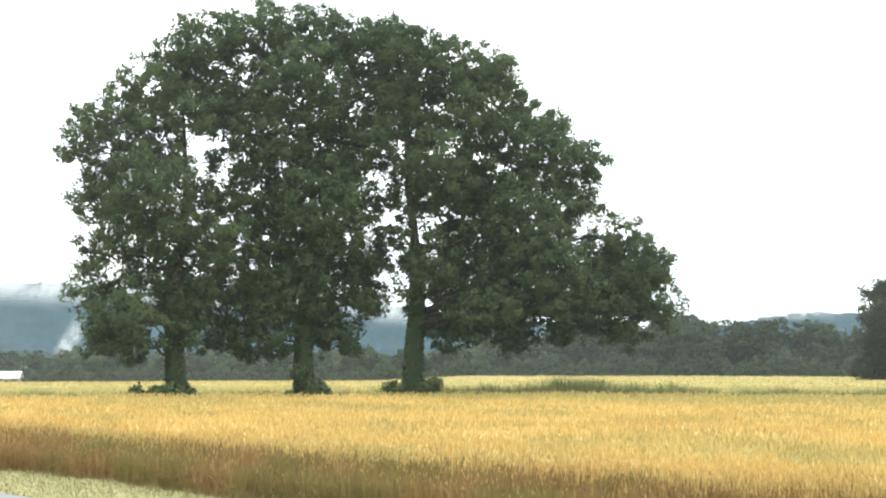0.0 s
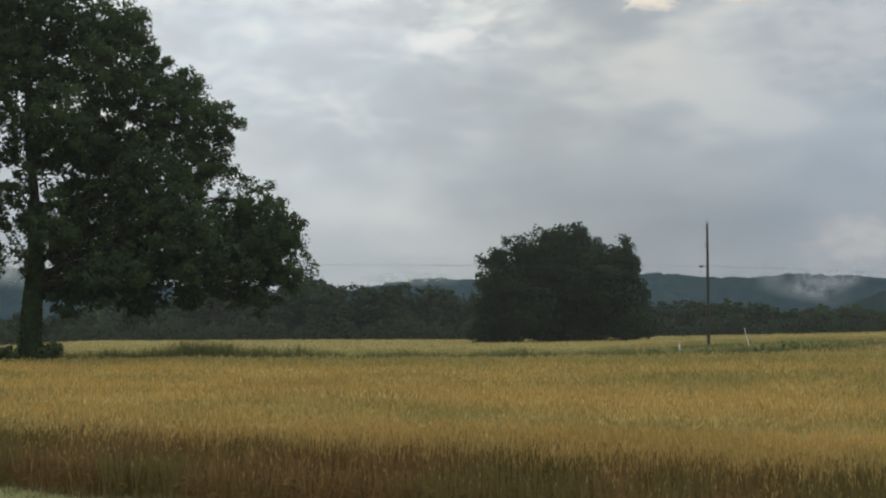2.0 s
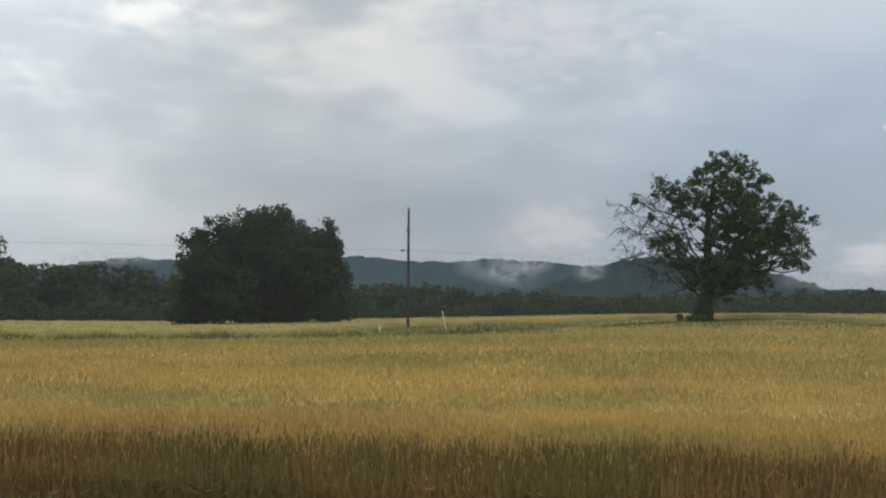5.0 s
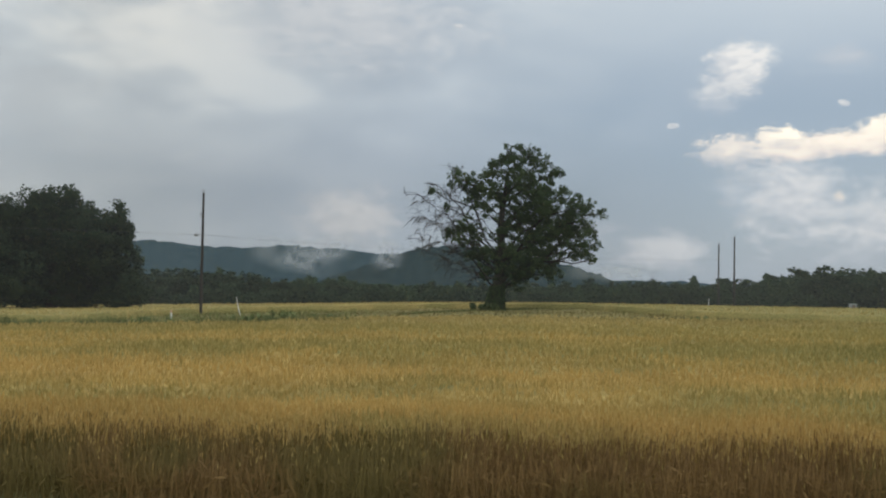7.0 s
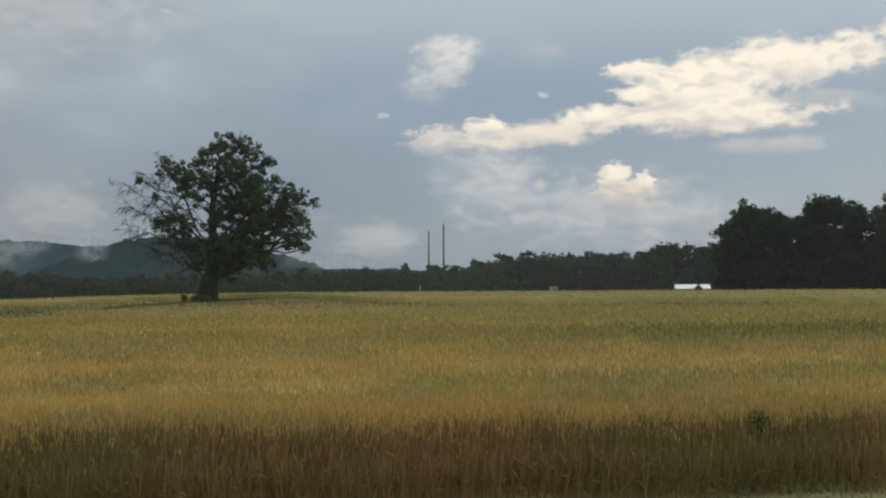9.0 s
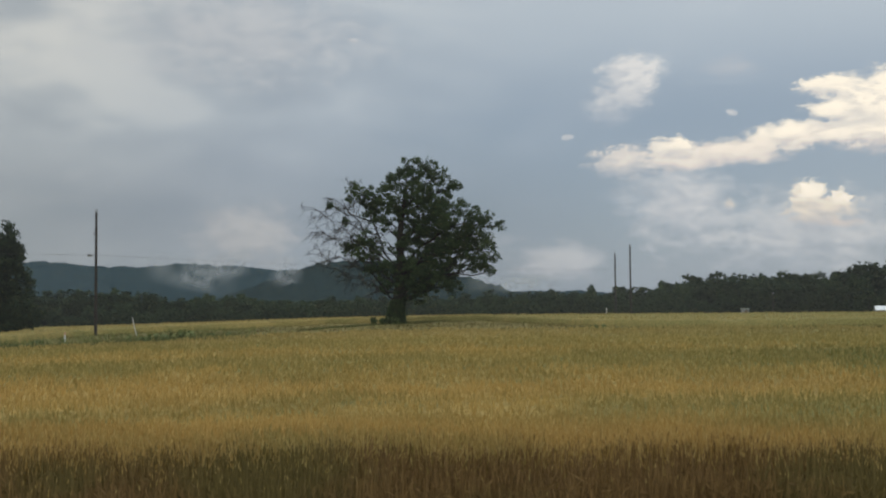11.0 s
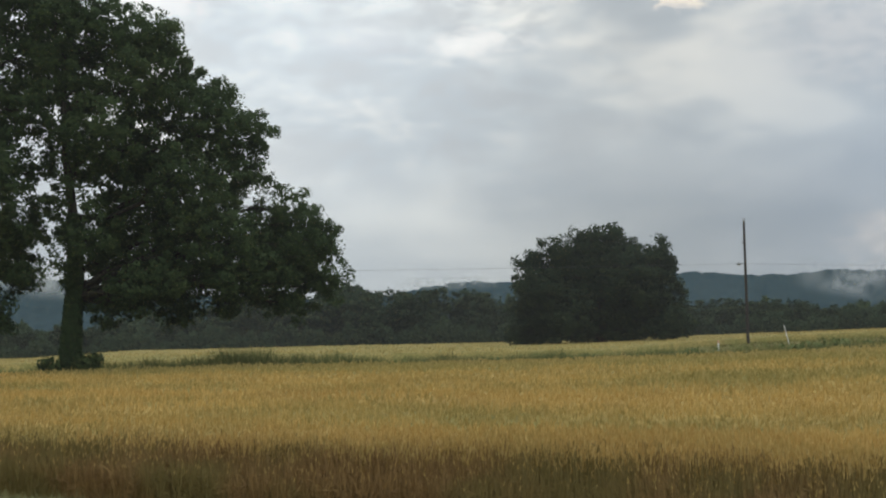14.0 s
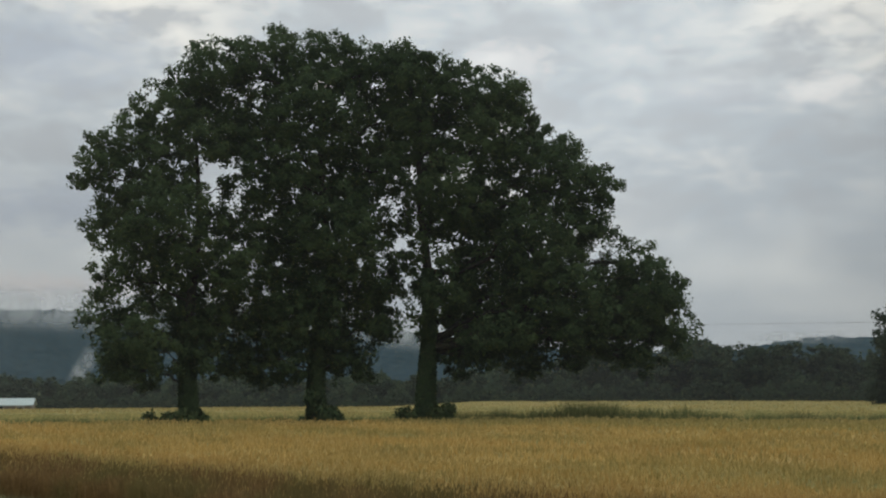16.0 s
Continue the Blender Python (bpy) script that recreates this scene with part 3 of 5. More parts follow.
def build_tree(name, base, bearing, lobes, trunk_r, trunk_top, lean, density, clump, per_clump, leaf, label, group="", leaf_mat=OAK_LEAF, seed=1, depth=0.75, twigs=7, fork=0.3, bark=BARK, low=0.0, category="tree", whole=False, swell=1.0, ivy=0.0, core=2.2, size=1.0, reach=0.85):
    """lobes: (across, height, radius, depth offset) in metres from the foot; across runs to the viewer's right-hand side."""
    gen = np.random.default_rng(seed)
    root = tagged(new(name), label, category, group)
    root.matrix_world = Matrix.Translation(base) @ pose(0, 0, 0, 0, 0, -bearing) @ Matrix.Diagonal((size, size, size, 1))
    full = []
    for across, high, r, back in lobes:
        full.append((across, back, high, r * swell))
    tubes = Tubes(7)
    h = trunk_top
    steps = 9
    heights = [h * (i / steps) for i in range(steps + 1)]
    line = np.array([(lean * z / h + 0.012 * h * math.sin(z * 0.5 + seed), 0.012 * h * math.cos(z * 0.4 + seed), z - 0.15) for z in heights])
    flare = [(line[0] * (1 - q) + line[1] * q) for q in (0.15, 0.4)]
    line = np.concatenate([line[:1], flare, line[1:]])
    z_r = lambda z: trunk_r * (1.0 - 0.82 * max(0.0, min(1, z / h)) ** 0.8) + trunk_r * 0.38 * math.exp(-z / (trunk_r * 1.3))
    radii = [z_r(p[2]) for p in line]
    tubes.add(line, radii)
    trunk = child("trunk", tubes.mesh("trunk", bark), root)
    if ivy:
        k = int(1500 * ivy)
        z = gen.random(k) ** 1.25 * ivy
        ang = gen.uniform(0, 2 * math.pi, k)
        rad = np.array([z_r(q) for q in z]) * gen.uniform(0.98, 1.25, k)
        cxy = np.stack([np.interp(z, line[:, 2], line[:, 0]), np.interp(z, line[:, 2], line[:, 1])], -1)
        at_ = np.stack([cxy[:, 0] + rad * np.cos(ang), cxy[:, 1] + rad * np.sin(ang), z], -1)
        child("ivy", foliage("ivy", gen, at_, np.stack([np.cos(ang), np.sin(ang), 0.2 + 0 * z], -1), 0.16, leaf_mat, 0.8), root, "dark ivy clinging to the trunk", "stuff")
    leaf_places, facing, hubs = crown_points(gen, full, density, clump, per_clump, 0.8, 0.66 if whole else reach)
    if not whole:
        inner, inner_out = [], []
        for cx, cy, cz, r in full:
            k = int(16 * r ** 2.3)
            d = gen.normal(0, 1, (k, 3))
            d *= (gen.random((k, 1)) ** 0.4 * r * 0.62) / np.linalg.norm(d, axis=1)[:, None]
            inner.append(np.array((cx, cy, cz)) + d)
            inner_out.append(d)
        child("inner_foliage", foliage("inner_foliage", gen, np.concatenate(inner), np.concatenate(inner_out), leaf * core, leaf_mat), root, kind="stuff")
    sprays = Tubes(3 if whole else 4)
    for (hub, clumps), (cx, cy, cz, r) in zip(hubs, full):
        start_z = max(h * 0.16 + low, min(h * 0.96, cz - (0.55 + fork) * math.hypot(cx, cy) * 0.75 - 0.3 * r))
        i = np.interp(start_z, line[:, 2], np.arange(len(line)))
        a = line[int(i)] + (line[min(int(i) + 1, len(line) - 1)] - line[int(i)]) * (i - int(i))
        thick = min(z_r(start_z) * 0.5, 0.014 * math.dist(a, hub) + 0.02 * r, 0.155)
        way = limb(gen, a, hub, 3 if whole else 6, 0.035, 0.05)
        if whole:
            sprays.add(way, np.linspace(thick, thick * 0.42, len(way)))
        else:
            one = Tubes(5)
            one.add(way, np.linspace(thick, thick * 0.42, len(way)))
            child("limb", one.mesh("limb", bark), root)
        pick = gen.permutation(len(clumps))[:0 if whole else max(3, int(twigs * r))]
        for c in clumps[pick]:
            j = gen.integers(3, len(way))
            tw = limb(gen, way[j], c, 4, 0.06, 0.03)
            sprays.add(tw, np.linspace(thick * 0.32, thick * 0.06, len(tw)))
    child("twig_spray", sprays.mesh("twig_spray", bark), root, kind="stuff")
    child("crown", foliage("crown", gen, leaf_places, facing, leaf, leaf_mat), root, kind="stuff")
    return root


# ---- ground: one sheet to the horizon ----
def polar_sheet(name, bearings, radii, height, mat):
    a, r = np.meshgrid(np.radians(bearings), radii, indexing="ij")
    x, y = r * np.sin(a), r * np.cos(a)
    z = height(x, y)
    v = np.stack([x, y, z], -1).reshape(-1, 3)
    na, nr = a.shape
    i, j = np.meshgrid(np.arange(na - 1), np.arange(nr - 1), indexing="ij")
    k = i * nr + j
    f = np.stack([k, k + 1, k + nr + 1, k + nr], -1).reshape(-1, 4)
    me = quads(name, v, 4, mat, f[:, ::-1])
    me.polygons.foreach_set("use_smooth", [True] * len(me.polygons))
    return me


EDGE_N = np.array((math.sin(radians(EDGE_AZ)), math.cos(radians(EDGE_AZ))))
EDGE_U = np.array((math.cos(radians(EDGE_AZ)), -math.sin(radians(EDGE_AZ))))
LONE_R = 126.0


def near_end(a):
    """Where the near wheat stops, by bearing."""
    return 64.0 + 6.0 * smooth(a, 20, 45) + 1.2 * np.sin(a * 0.35) + 0.5 * np.sin(a * 1.7)


def far_start(a):
    return 96.0 + 36.0 * smooth(a, 22, 32) - 36.0 * smooth(a, 47, 54) + 1.5 * np.sin(a * 0.5) + 0.6 * np.sin(a * 1.9)


rings = np.concatenate([np.linspace(0.5, 30, 40), np.linspace(32, 240, 80), np.geomspace(250, 4300, 24)])
ground = tagged(new("ground", polar_sheet("ground", np.linspace(-180, 180, 181), rings, ground_z, m_grass)), "grassy farmland with dry and green patches", "ground", kind="structure")


def strip(name, v0, v1, u0, u1, z, mat, nu=60, nv=8, crown=0.0):
    u, v = np.meshgrid(np.linspace(u0, u1, nu), np.linspace(v0, v1, nv), indexing="ij")
    x, y = u * EDGE_U[0] + v * EDGE_N[0], u * EDGE_U[1] + v * EDGE_N[1]
    q = (v - v0) / (v1 - v0)
    zz = ground_z(x, y) + z + crown * np.sin(np.pi * q)
    pts = np.stack([x, y, zz], -1).reshape(-1, 3)
    i, j = np.meshgrid(np.arange(nu - 1), np.arange(nv - 1), indexing="ij")
    k = i * nv + j
    f = np.stack([k, k + nv, k + nv + 1, k + 1], -1).reshape(-1, 4)
    return quads(name, pts, 4, mat, f)


tagged(new("road", strip("road", 3.0, 10.0, -220, 220, 0.03, m_road, 120, 10, 0.07)), "pale worn asphalt country road", "road", kind="structure")

# ---- wheat ----
MIN_AZ, MAX_AZ = -24.0, 84.0


def wheat_height(x, y):
    tufts = np.sin(x * 4.3 + 1.7 * np.sin(y * 1.9)) * np.sin(y * 4.9 + 1.5 * np.sin(x * 2.3)) + 0.6 * np.sin(x * 9.1 + y * 3.0) * np.sin(y * 8.3 - x * 2.0)
    return 0.040 * tufts + 0.045 * np.sin(x * 0.9 + 1.3 * np.sin(y * 0.31)) * np.sin(y * 0.7 + np.sin(x * 0.23)) + 0.03 * np.sin(x * 0.17 + y * 0.11)


def canopy(name, inner, outer, top, seed, nr, na, rough, first=-30.0, last=96.0, mat=m_canopy):
    """The closed top of the crop, a little below the ears, with a wall of straw along its near side."""
    gen = np.random.default_rng(seed)
    a = np.linspace(first, last, na)
    q = np.linspace(0, 1, nr) ** 1.35
    r0, r1 = inner(a), outer(a)
    r = r0[:, None] + (r1 - r0)[:, None] * q[None]
    aa = np.radians(a)[:, None] * np.ones_like(r)
    x, y = r * np.sin(aa), r * np.cos(aa)
    z = ground_z(x, y) + top + wheat_height(x, y) + gen.normal(0, rough, x.shape)
    z[:, 0] = ground_z(x, y)[:, 0] + 0.02
    z[:, -1] = ground_z(x, y)[:, -1] + 0.02
    v = np.stack([x, y, z], -1).reshape(-1, 3)
    i, j = np.meshgrid(np.arange(na - 1), np.arange(nr - 1), indexing="ij")
    k = i * nr + j
    f = np.stack([k, k + nr, k + nr + 1, k + 1], -1).reshape(-1, 4)
    return quads(name, v, 4, mat, f)


def edge_radius(a):
    return (EDGE_AT + 1.5) / np.cos(np.radians(np.clip(a - EDGE_AZ, -68, 68)))


def ears(gen, x, y, top, length, width, stem):
    """Ears of wheat: two crossed pointed blades each, with a piece of stem below."""
    n = len(x)
    z = ground_z(x, y) + top + wheat_height(x, y)
    tilt = gen.normal(0, 0.20, (n, 2)) + np.array((0.05, 0.03))
    d = np.stack([tilt[:, 0], tilt[:, 1], np.ones(n)], -1)
    d /= np.linalg.norm(d, axis=1)[:, None]
    ang = gen.uniform(0, np.pi, n)
    ln = (length * gen.uniform(0.7, 1.3, n))[:, None]
    p0 = np.stack([x, y, z], -1)
    out = np.empty((n, 3 if stem else 2, 4, 3))
    for i in range(2):
        s = np.stack([np.cos(ang + i * np.pi / 2), np.sin(ang + i * np.pi / 2), np.zeros(n)], -1) * width * 0.5
        out[:, i, 0], out[:, i, 2] = p0, p0 + d * ln
        mid = p0 + d * ln * 0.4
        out[:, i, 1], out[:, i, 3] = mid + s, mid - s
    if not stem:
        return out
    s = np.stack([np.cos(ang), np.sin(ang), np.zeros(n)], -1) * width * 0.16
    foot = p0 - d * stem
    out[:, 2, 0], out[:, 2, 1], out[:, 2, 2], out[:, 2, 3] = foot - s, foot + s, p0 + s + d * 0.01, p0 - s + d * 0.01
    return out


wheat_near = tagged(new("wheat_field"), "ripening golden wheat crop with greener bands", "wheat field", kind="stuff")
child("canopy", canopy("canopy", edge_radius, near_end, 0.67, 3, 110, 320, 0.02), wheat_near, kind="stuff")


def scatter(gen, r0, r1, per_m2):
    n = int(0.5 * radians(MAX_AZ - MIN_AZ) * (r1 * r1 - r0 * r0) * per_m2)
    a = gen.uniform(MIN_AZ, MAX_AZ, n)
    r = np.sqrt(gen.uniform(r0 * r0, r1 * r1, n))
    x, y = r * np.sin(np.radians(a)), r * np.cos(np.radians(a))
    keep = (x * EDGE_N[0] + y * EDGE_N[1] > EDGE_AT + 1.2 + 0.1 * np.sin(x * 3) + gen.normal(0, 0.08, n)) & (r < near_end(a) + gen.normal(0, 0.4, n))
    return x[keep], y[keep]


gen = np.random.default_rng(11)
batches = []
for r0, r1, per, ln, wd in ((12, 18, 330, 0.09, 0.019), (18, 26, 95, 0.12, 0.025), (26, 40, 42, 0.15, 0.042), (40, 72, 18, 0.15, 0.058)):
    x, y = scatter(gen, r0, r1, per)
    batches.append(ears(gen, x, y, 0.71 + gen.normal(0, 0.05, len(x)), ln, wd, 0.14 if r1 < 20 else 0.0).reshape(-1, 3))
child("ears", quads("ears", np.concatenate(batches), 4, m_wheat), wheat_near, kind="stuff")

# the standing edge of the crop, stalk by stalk
gen = np.random.default_rng(12)
n = 40000
u = gen.uniform(-34, 17, n)
deep = gen.uniform(0, 1, n) ** 1.05 * 1.75
v = EDGE_AT + 0.12 * np.sin(u * 0.8) + 0.08 * np.sin(u * 2.3) + deep
x, y = u * EDGE_U[0] + v * EDGE_N[0], u * EDGE_U[1] + v * EDGE_N[1]
g = ground_z(x, y)
hgt = 0.46 + 0.30 * smooth(deep, -0.1, 1.7) + gen.normal(0, 0.05, n) - np.where(gen.random(n) < 0.12, gen.uniform(0, 0.25, n), 0) + wheat_height(x, y)
off = gen.normal(0, 0.085, (n, 2))
ang = gen.uniform(0, np.pi, n)
s = np.stack([np.cos(ang), np.sin(ang), np.zeros(n)], -1) * 0.0038
low_, top_ = np.stack([x, y, g], -1), np.stack([x + off[:, 0], y + off[:, 1], g + hgt], -1)
stalk = np.stack([low_ - s, low_ + s, top_ + s, top_ - s], 1)
# long drooping leaves on the stalks
k = gen.integers(0, n, 38000)
t = gen.uniform(0.25, 0.8, len(k))[:, None]
q0 = low_[k] * (1 - t) + top_[k] * t
lw = gen.normal(0, 1, (len(k), 3)) * np.array((0.05, 0.05, 0.06)) + np.array((0, 0, 0.03))
side = np.cross(lw, gen.normal(0, 1, (len(k), 3)))
side *= 0.0035 / (np.linalg.norm(side, axis=1)[:, None] + 1e-9)
leafs = np.stack([q0 - side, q0 + side, q0 + lw + side * 0.6, q0 + lw * 1.7 - np.array((0, 0, 0.03))], 1)
child("stalks", quads("stalks", np.concatenate([stalk, leafs]).reshape(-1, 3), 4, m_stalk), wheat_near, kind="stuff")
eared = gen.random(n) < 0.05 + 0.15 * smooth(hgt, 0.52, 0.68) + 0.45 * smooth(deep, 0.9, 1.7)
ex_, ey_ = (x + off[:, 0])[eared], (y + off[:, 1])[eared]
edge_ears = ears(gen, ex_, ey_, hgt[eared] - wheat_height(ex_, ey_), 0.08, 0.0115, 0.0)
child("edge_ears", quads("edge_ears", edge_ears.reshape(-1, 3), 4, m_wheat), wheat_near, kind="stuff")

wheat_far = tagged(new("far_wheat_field"), "pale golden wheat beyond the grassy strip", "wheat field", kind="stuff")


def far_end(a):
    return 196.0 - 30.0 * smooth(a, 24, 34) + 12.0 * smooth(a, 36, 44)


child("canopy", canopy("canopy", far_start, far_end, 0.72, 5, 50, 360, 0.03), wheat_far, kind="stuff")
gen = np.random.default_rng(13)
n = 26000
a = gen.uniform(MIN_AZ, MAX_AZ, n)
r = far_start(a) + (far_end(a) - far_start(a)) * gen.random(n)
x, y = r * np.sin(np.radians(a)), r * np.cos(np.radians(a))
child("ears", quads("ears", ears(gen, x, y, 0.68 + gen.normal(0, 0.06, n), 0.2, 0.09, 0.0).reshape(-1, 3), 4, m_wheat), wheat_far, kind="stuff")

low_crop = tagged(new("low_grass_field"), "low olive-gold grass between the wheat and the crest", "grass field", kind="stuff")
child("canopy", canopy("canopy", lambda a: near_end(a) + 0.6, lambda a: far_start(a) + 1.0, 0.20, 6, 40, 160, 0.03, 27.0, 96.0, m_low), low_crop, kind="stuff")
n = 16000
a = gen.uniform(28.0, MAX_AZ, n)
r = near_end(a) + 0.8 + (far_start(a) - near_end(a)) * gen.random(n)
x, y = r * np.sin(np.radians(a)), r * np.cos(np.radians(a))
child("seed_heads", quads("seed_heads", ears(gen, x, y, 0.14 + gen.normal(0, 0.05, n), 0.2, 0.07, 0.0).reshape(-1, 3), 4, m_low), low_crop, kind="stuff")

# ---- grass: the roadside verge and the strip under the trees ----
gen = np.random.default_rng(14)


def blades(x, y, height, width):
    n = len(x)
    p = np.stack([x, y, ground_z(x, y)], -1)
    d = np.stack([gen.normal(0, 0.3, n), gen.normal(0, 0.3, n), np.ones(n)], -1) * (height * gen.uniform(0.5, 1.4, n))[:, None]
    ang = gen.uniform(0, np.pi, n)
    s = np.stack([np.cos(ang), np.sin(ang), np.zeros(n)], -1) * (width if np.ndim(width) == 0 else width[:, None])
    return np.stack([p - s, p + s, p + d * 0.7 + s * 0.5, p + d], 1)


n = 26000
u, v = gen.uniform(-34, 16, n), gen.uniform(9.95, 12.6, n)
x, y = u * EDGE_U[0] + v * EDGE_N[0], u * EDGE_U[1] + v * EDGE_N[1]
tagged(new("verge_grass", quads("verge_grass", blades(x, y, np.where(gen.random(n) < 0.1, 0.10, 0.05), 0.008).reshape(-1, 3), 4, m_blade)), "short mown roadside grass, partly dry", "grass", kind="stuff")
n = 42000
a = gen.uniform(MIN_AZ, MAX_AZ, n)
r = near_end(a) - 0.3 + (far_start(a) - near_end(a)) * gen.random(n) ** 1.6
keep = gen.random(n) > 0.95 * smooth(a, 34, 40)
a, r = a[keep], r[keep]
x, y = r * np.sin(np.radians(a)), r * np.cos(np.radians(a))
tagged(new("strip_grass", quads("strip_grass", blades(x, y, np.full(len(x), 0.55), 0.03).reshape(-1, 3), 4, m_strip)), "tall uncut green grass between the wheat fields", "grass", kind="stuff")


def weed_height(a):
    h = 0.80 + 0.45 * np.exp(-((a - 6.5) / 3.8) ** 2) + 0.10 * np.sin(a * 1.3) + 0.09 * np.sin(a * 3.7) + 0.07 * np.sin(a * 9.1)
    return np.clip(h * (1 - 0.85 * smooth(a, 35, 43)) * (0.75 + 0.25 * smooth(a, -4, 2)), 0.15, None)


n = 40000
a = gen.uniform(MIN_AZ, 48.0, n)
r = near_end(a) + 0.8 + 5.0 * gen.random(n) ** 1.5 + 3.0 * smooth(a, 22, 30)
x, y = r * np.sin(np.radians(a)), r * np.cos(np.radians(a))
tagged(new("strip_weeds", quads("strip_weeds", blades(x, y, weed_height(a) * (1.0 - 0.2 * smooth(a, 20, 30)), 0.035).reshape(-1, 3), 4, m_weed)), "ragged dark green weeds along the wheat's far edge", "weeds", kind="stuff")


n = 9000
a = gen.uniform(38.8, 48.5, n)
r = LONE_R + np.where(a > 43.4, 2.1, 5.0) * (a - 43.4) + gen.normal(0, 0.8, n)
x, y = r * np.sin(np.radians(a)), r * np.cos(np.radians(a))
tagged(new("margin_weeds", quads("margin_weeds", blades(x, y, np.full(n, 0.34), 0.035).reshape(-1, 3), 4, m_weed)), "dark low weeds along the field margin at the lone oak", "weeds", kind="stuff")


def bush(name, base, wide, tall, n, leaf, mat, label, seed, group=""):
    """A low mound of leaves on thin stems."""
    g2 = np.random.default_rng(seed)
    root = tagged(new(name), label, "bush", group)
    root.location = base
    k = max(4, int(wide * 5))
    hubs = np.stack([g2.uniform(-0.5, 0.5, k) * wide, g2.uniform(-0.35, 0.35, k) * wide, g2.uniform(0.2, 0.75, k) * tall], -1)
    who = g2.integers(0, k, n)
    d = g2.normal(0, 1, (n, 3))
    d /= np.linalg.norm(d, axis=1)[:, None]
    p = hubs[who] + d * g2.random((n, 1)) ** 0.5 * np.array((0.32, 0.32, 0.36)) * min(tall, 1.4)
    p[:, 2] = np.clip(p[:, 2], 0.02, None)
    tubes = Tubes(4)
    for h_ in hubs:
        line = limb(g2, (h_[0] * 0.3, h_[1] * 0.3, -0.05), h_, 4, 0.05)
        tubes.add(line, np.linspace(0.03, 0.008, len(line)))
    child("stems", tubes.mesh("stems", BARK), root)
    child("leaves", foliage("leaves", g2, p, d + np.array((0, 0, 0.4)), leaf, mat), root, kind="stuff")
    return root

# ---- the three great oaks ----
OAK_R = 67.0
oak_a = build_tree("oak_tree", spot(-12.4, OAK_R), -12.4, [
    (-3.7, 16.0, 1.5, 0.4), (-1.1, 17.2, 1.9, 0.2), (-4.8, 14.0, 1.3, -0.5), (-2.0, 14.1, 2.3, 0.8), (0.5, 15.6, 1.4, -0.9), (-3.9, 11.4, 1.7, 0.6),
    (-1.1, 10.8, 2.6, -1.2), (1.5, 11.6, 1.2, 0.9), (-3.6, 8.6, 1.6, -0.6), (-0.2, 8.0, 2.5, 1.4), (2.6, 8.6, 1.8, -0.9), (-4.5, 6.1, 1.3, 0.3),
    (-2.4, 4.9, 2.1, -1.0), (1.1, 5.6, 2.1, 1.0), (3.5, 6.8, 1.5, 0.2), (-3.3, 3.7, 1.3, 0.5), (0.8, 3.7, 0.9, -0.6), (2.0, 13.6, 0.7, 0.3)],
    0.48, 16.5, 0.3, 13.5, 0.48, 64, 0.18, "tall full-crowned oak with ivy-clad trunk at the wheat's edge", "row of oaks", swell=1.15, fork=-0.2, seed=21, ivy=6.0)
oak_b = build_tree("oak_tree", spot(-6.4, OAK_R + 0.5), -6.4, [
    (-7.6, 18.9, 1.4, 0.2), (-5.4, 19.9, 1.9, -0.5), (-2.8, 20.7, 1.8, 0.4), (0.0, 20.4, 1.8, -0.3), (2.5, 20.3, 1.8, 0.5), (4.7, 20.3, 1.3, -0.2),
    (-3.8, 17.2, 2.1, 0.9), (-0.6, 17.4, 2.4, -1.3), (2.5, 17.1, 2.2, 1.0), (-2.2, 14.2, 2.2, -1.0), (0.7, 13.9, 2.0, 1.3), (3.2, 14.5, 1.6, -0.6),
    (-2.5, 11.1, 2.4, 1.1), (0.7, 10.8, 2.4, -1.4), (-1.2, 8.3, 2.2, 0.9), (1.9, 8.6, 1.8, -0.7), (3.5, 8.0, 1.2, 0.4), (-2.8, 6.1, 1.4, -0.4),
    (-4.3, 4.0, 1.2, 0.5), (-2.5, 4.0, 1.5, -0.6), (0.0, 4.9, 1.8, 0.8), (1.9, 4.0, 1.2, 0.2), (3.5, 5.9, 1.0, -0.3)] + [(4.9, 17.6, 1.5, 0.4), (4.0, 11.4, 0.9, 0.2), (-4.9, 16.6, 1.4, 0.3), (2.6, 6.5, 1.5, 0.5), (-0.5, 6.6, 1.8, -0.8), (2.4, 12.3, 1.3, -0.5), (4.0, 21.0, 1.2, 0.1)],
    0.48, 20.0, 0.3, 17.0, 0.48, 66, 0.18, "tallest oak, broad rounded crown and ivy-clad trunk", "row of oaks", swell=1.15, fork=-0.2, seed=22, ivy=6.5)
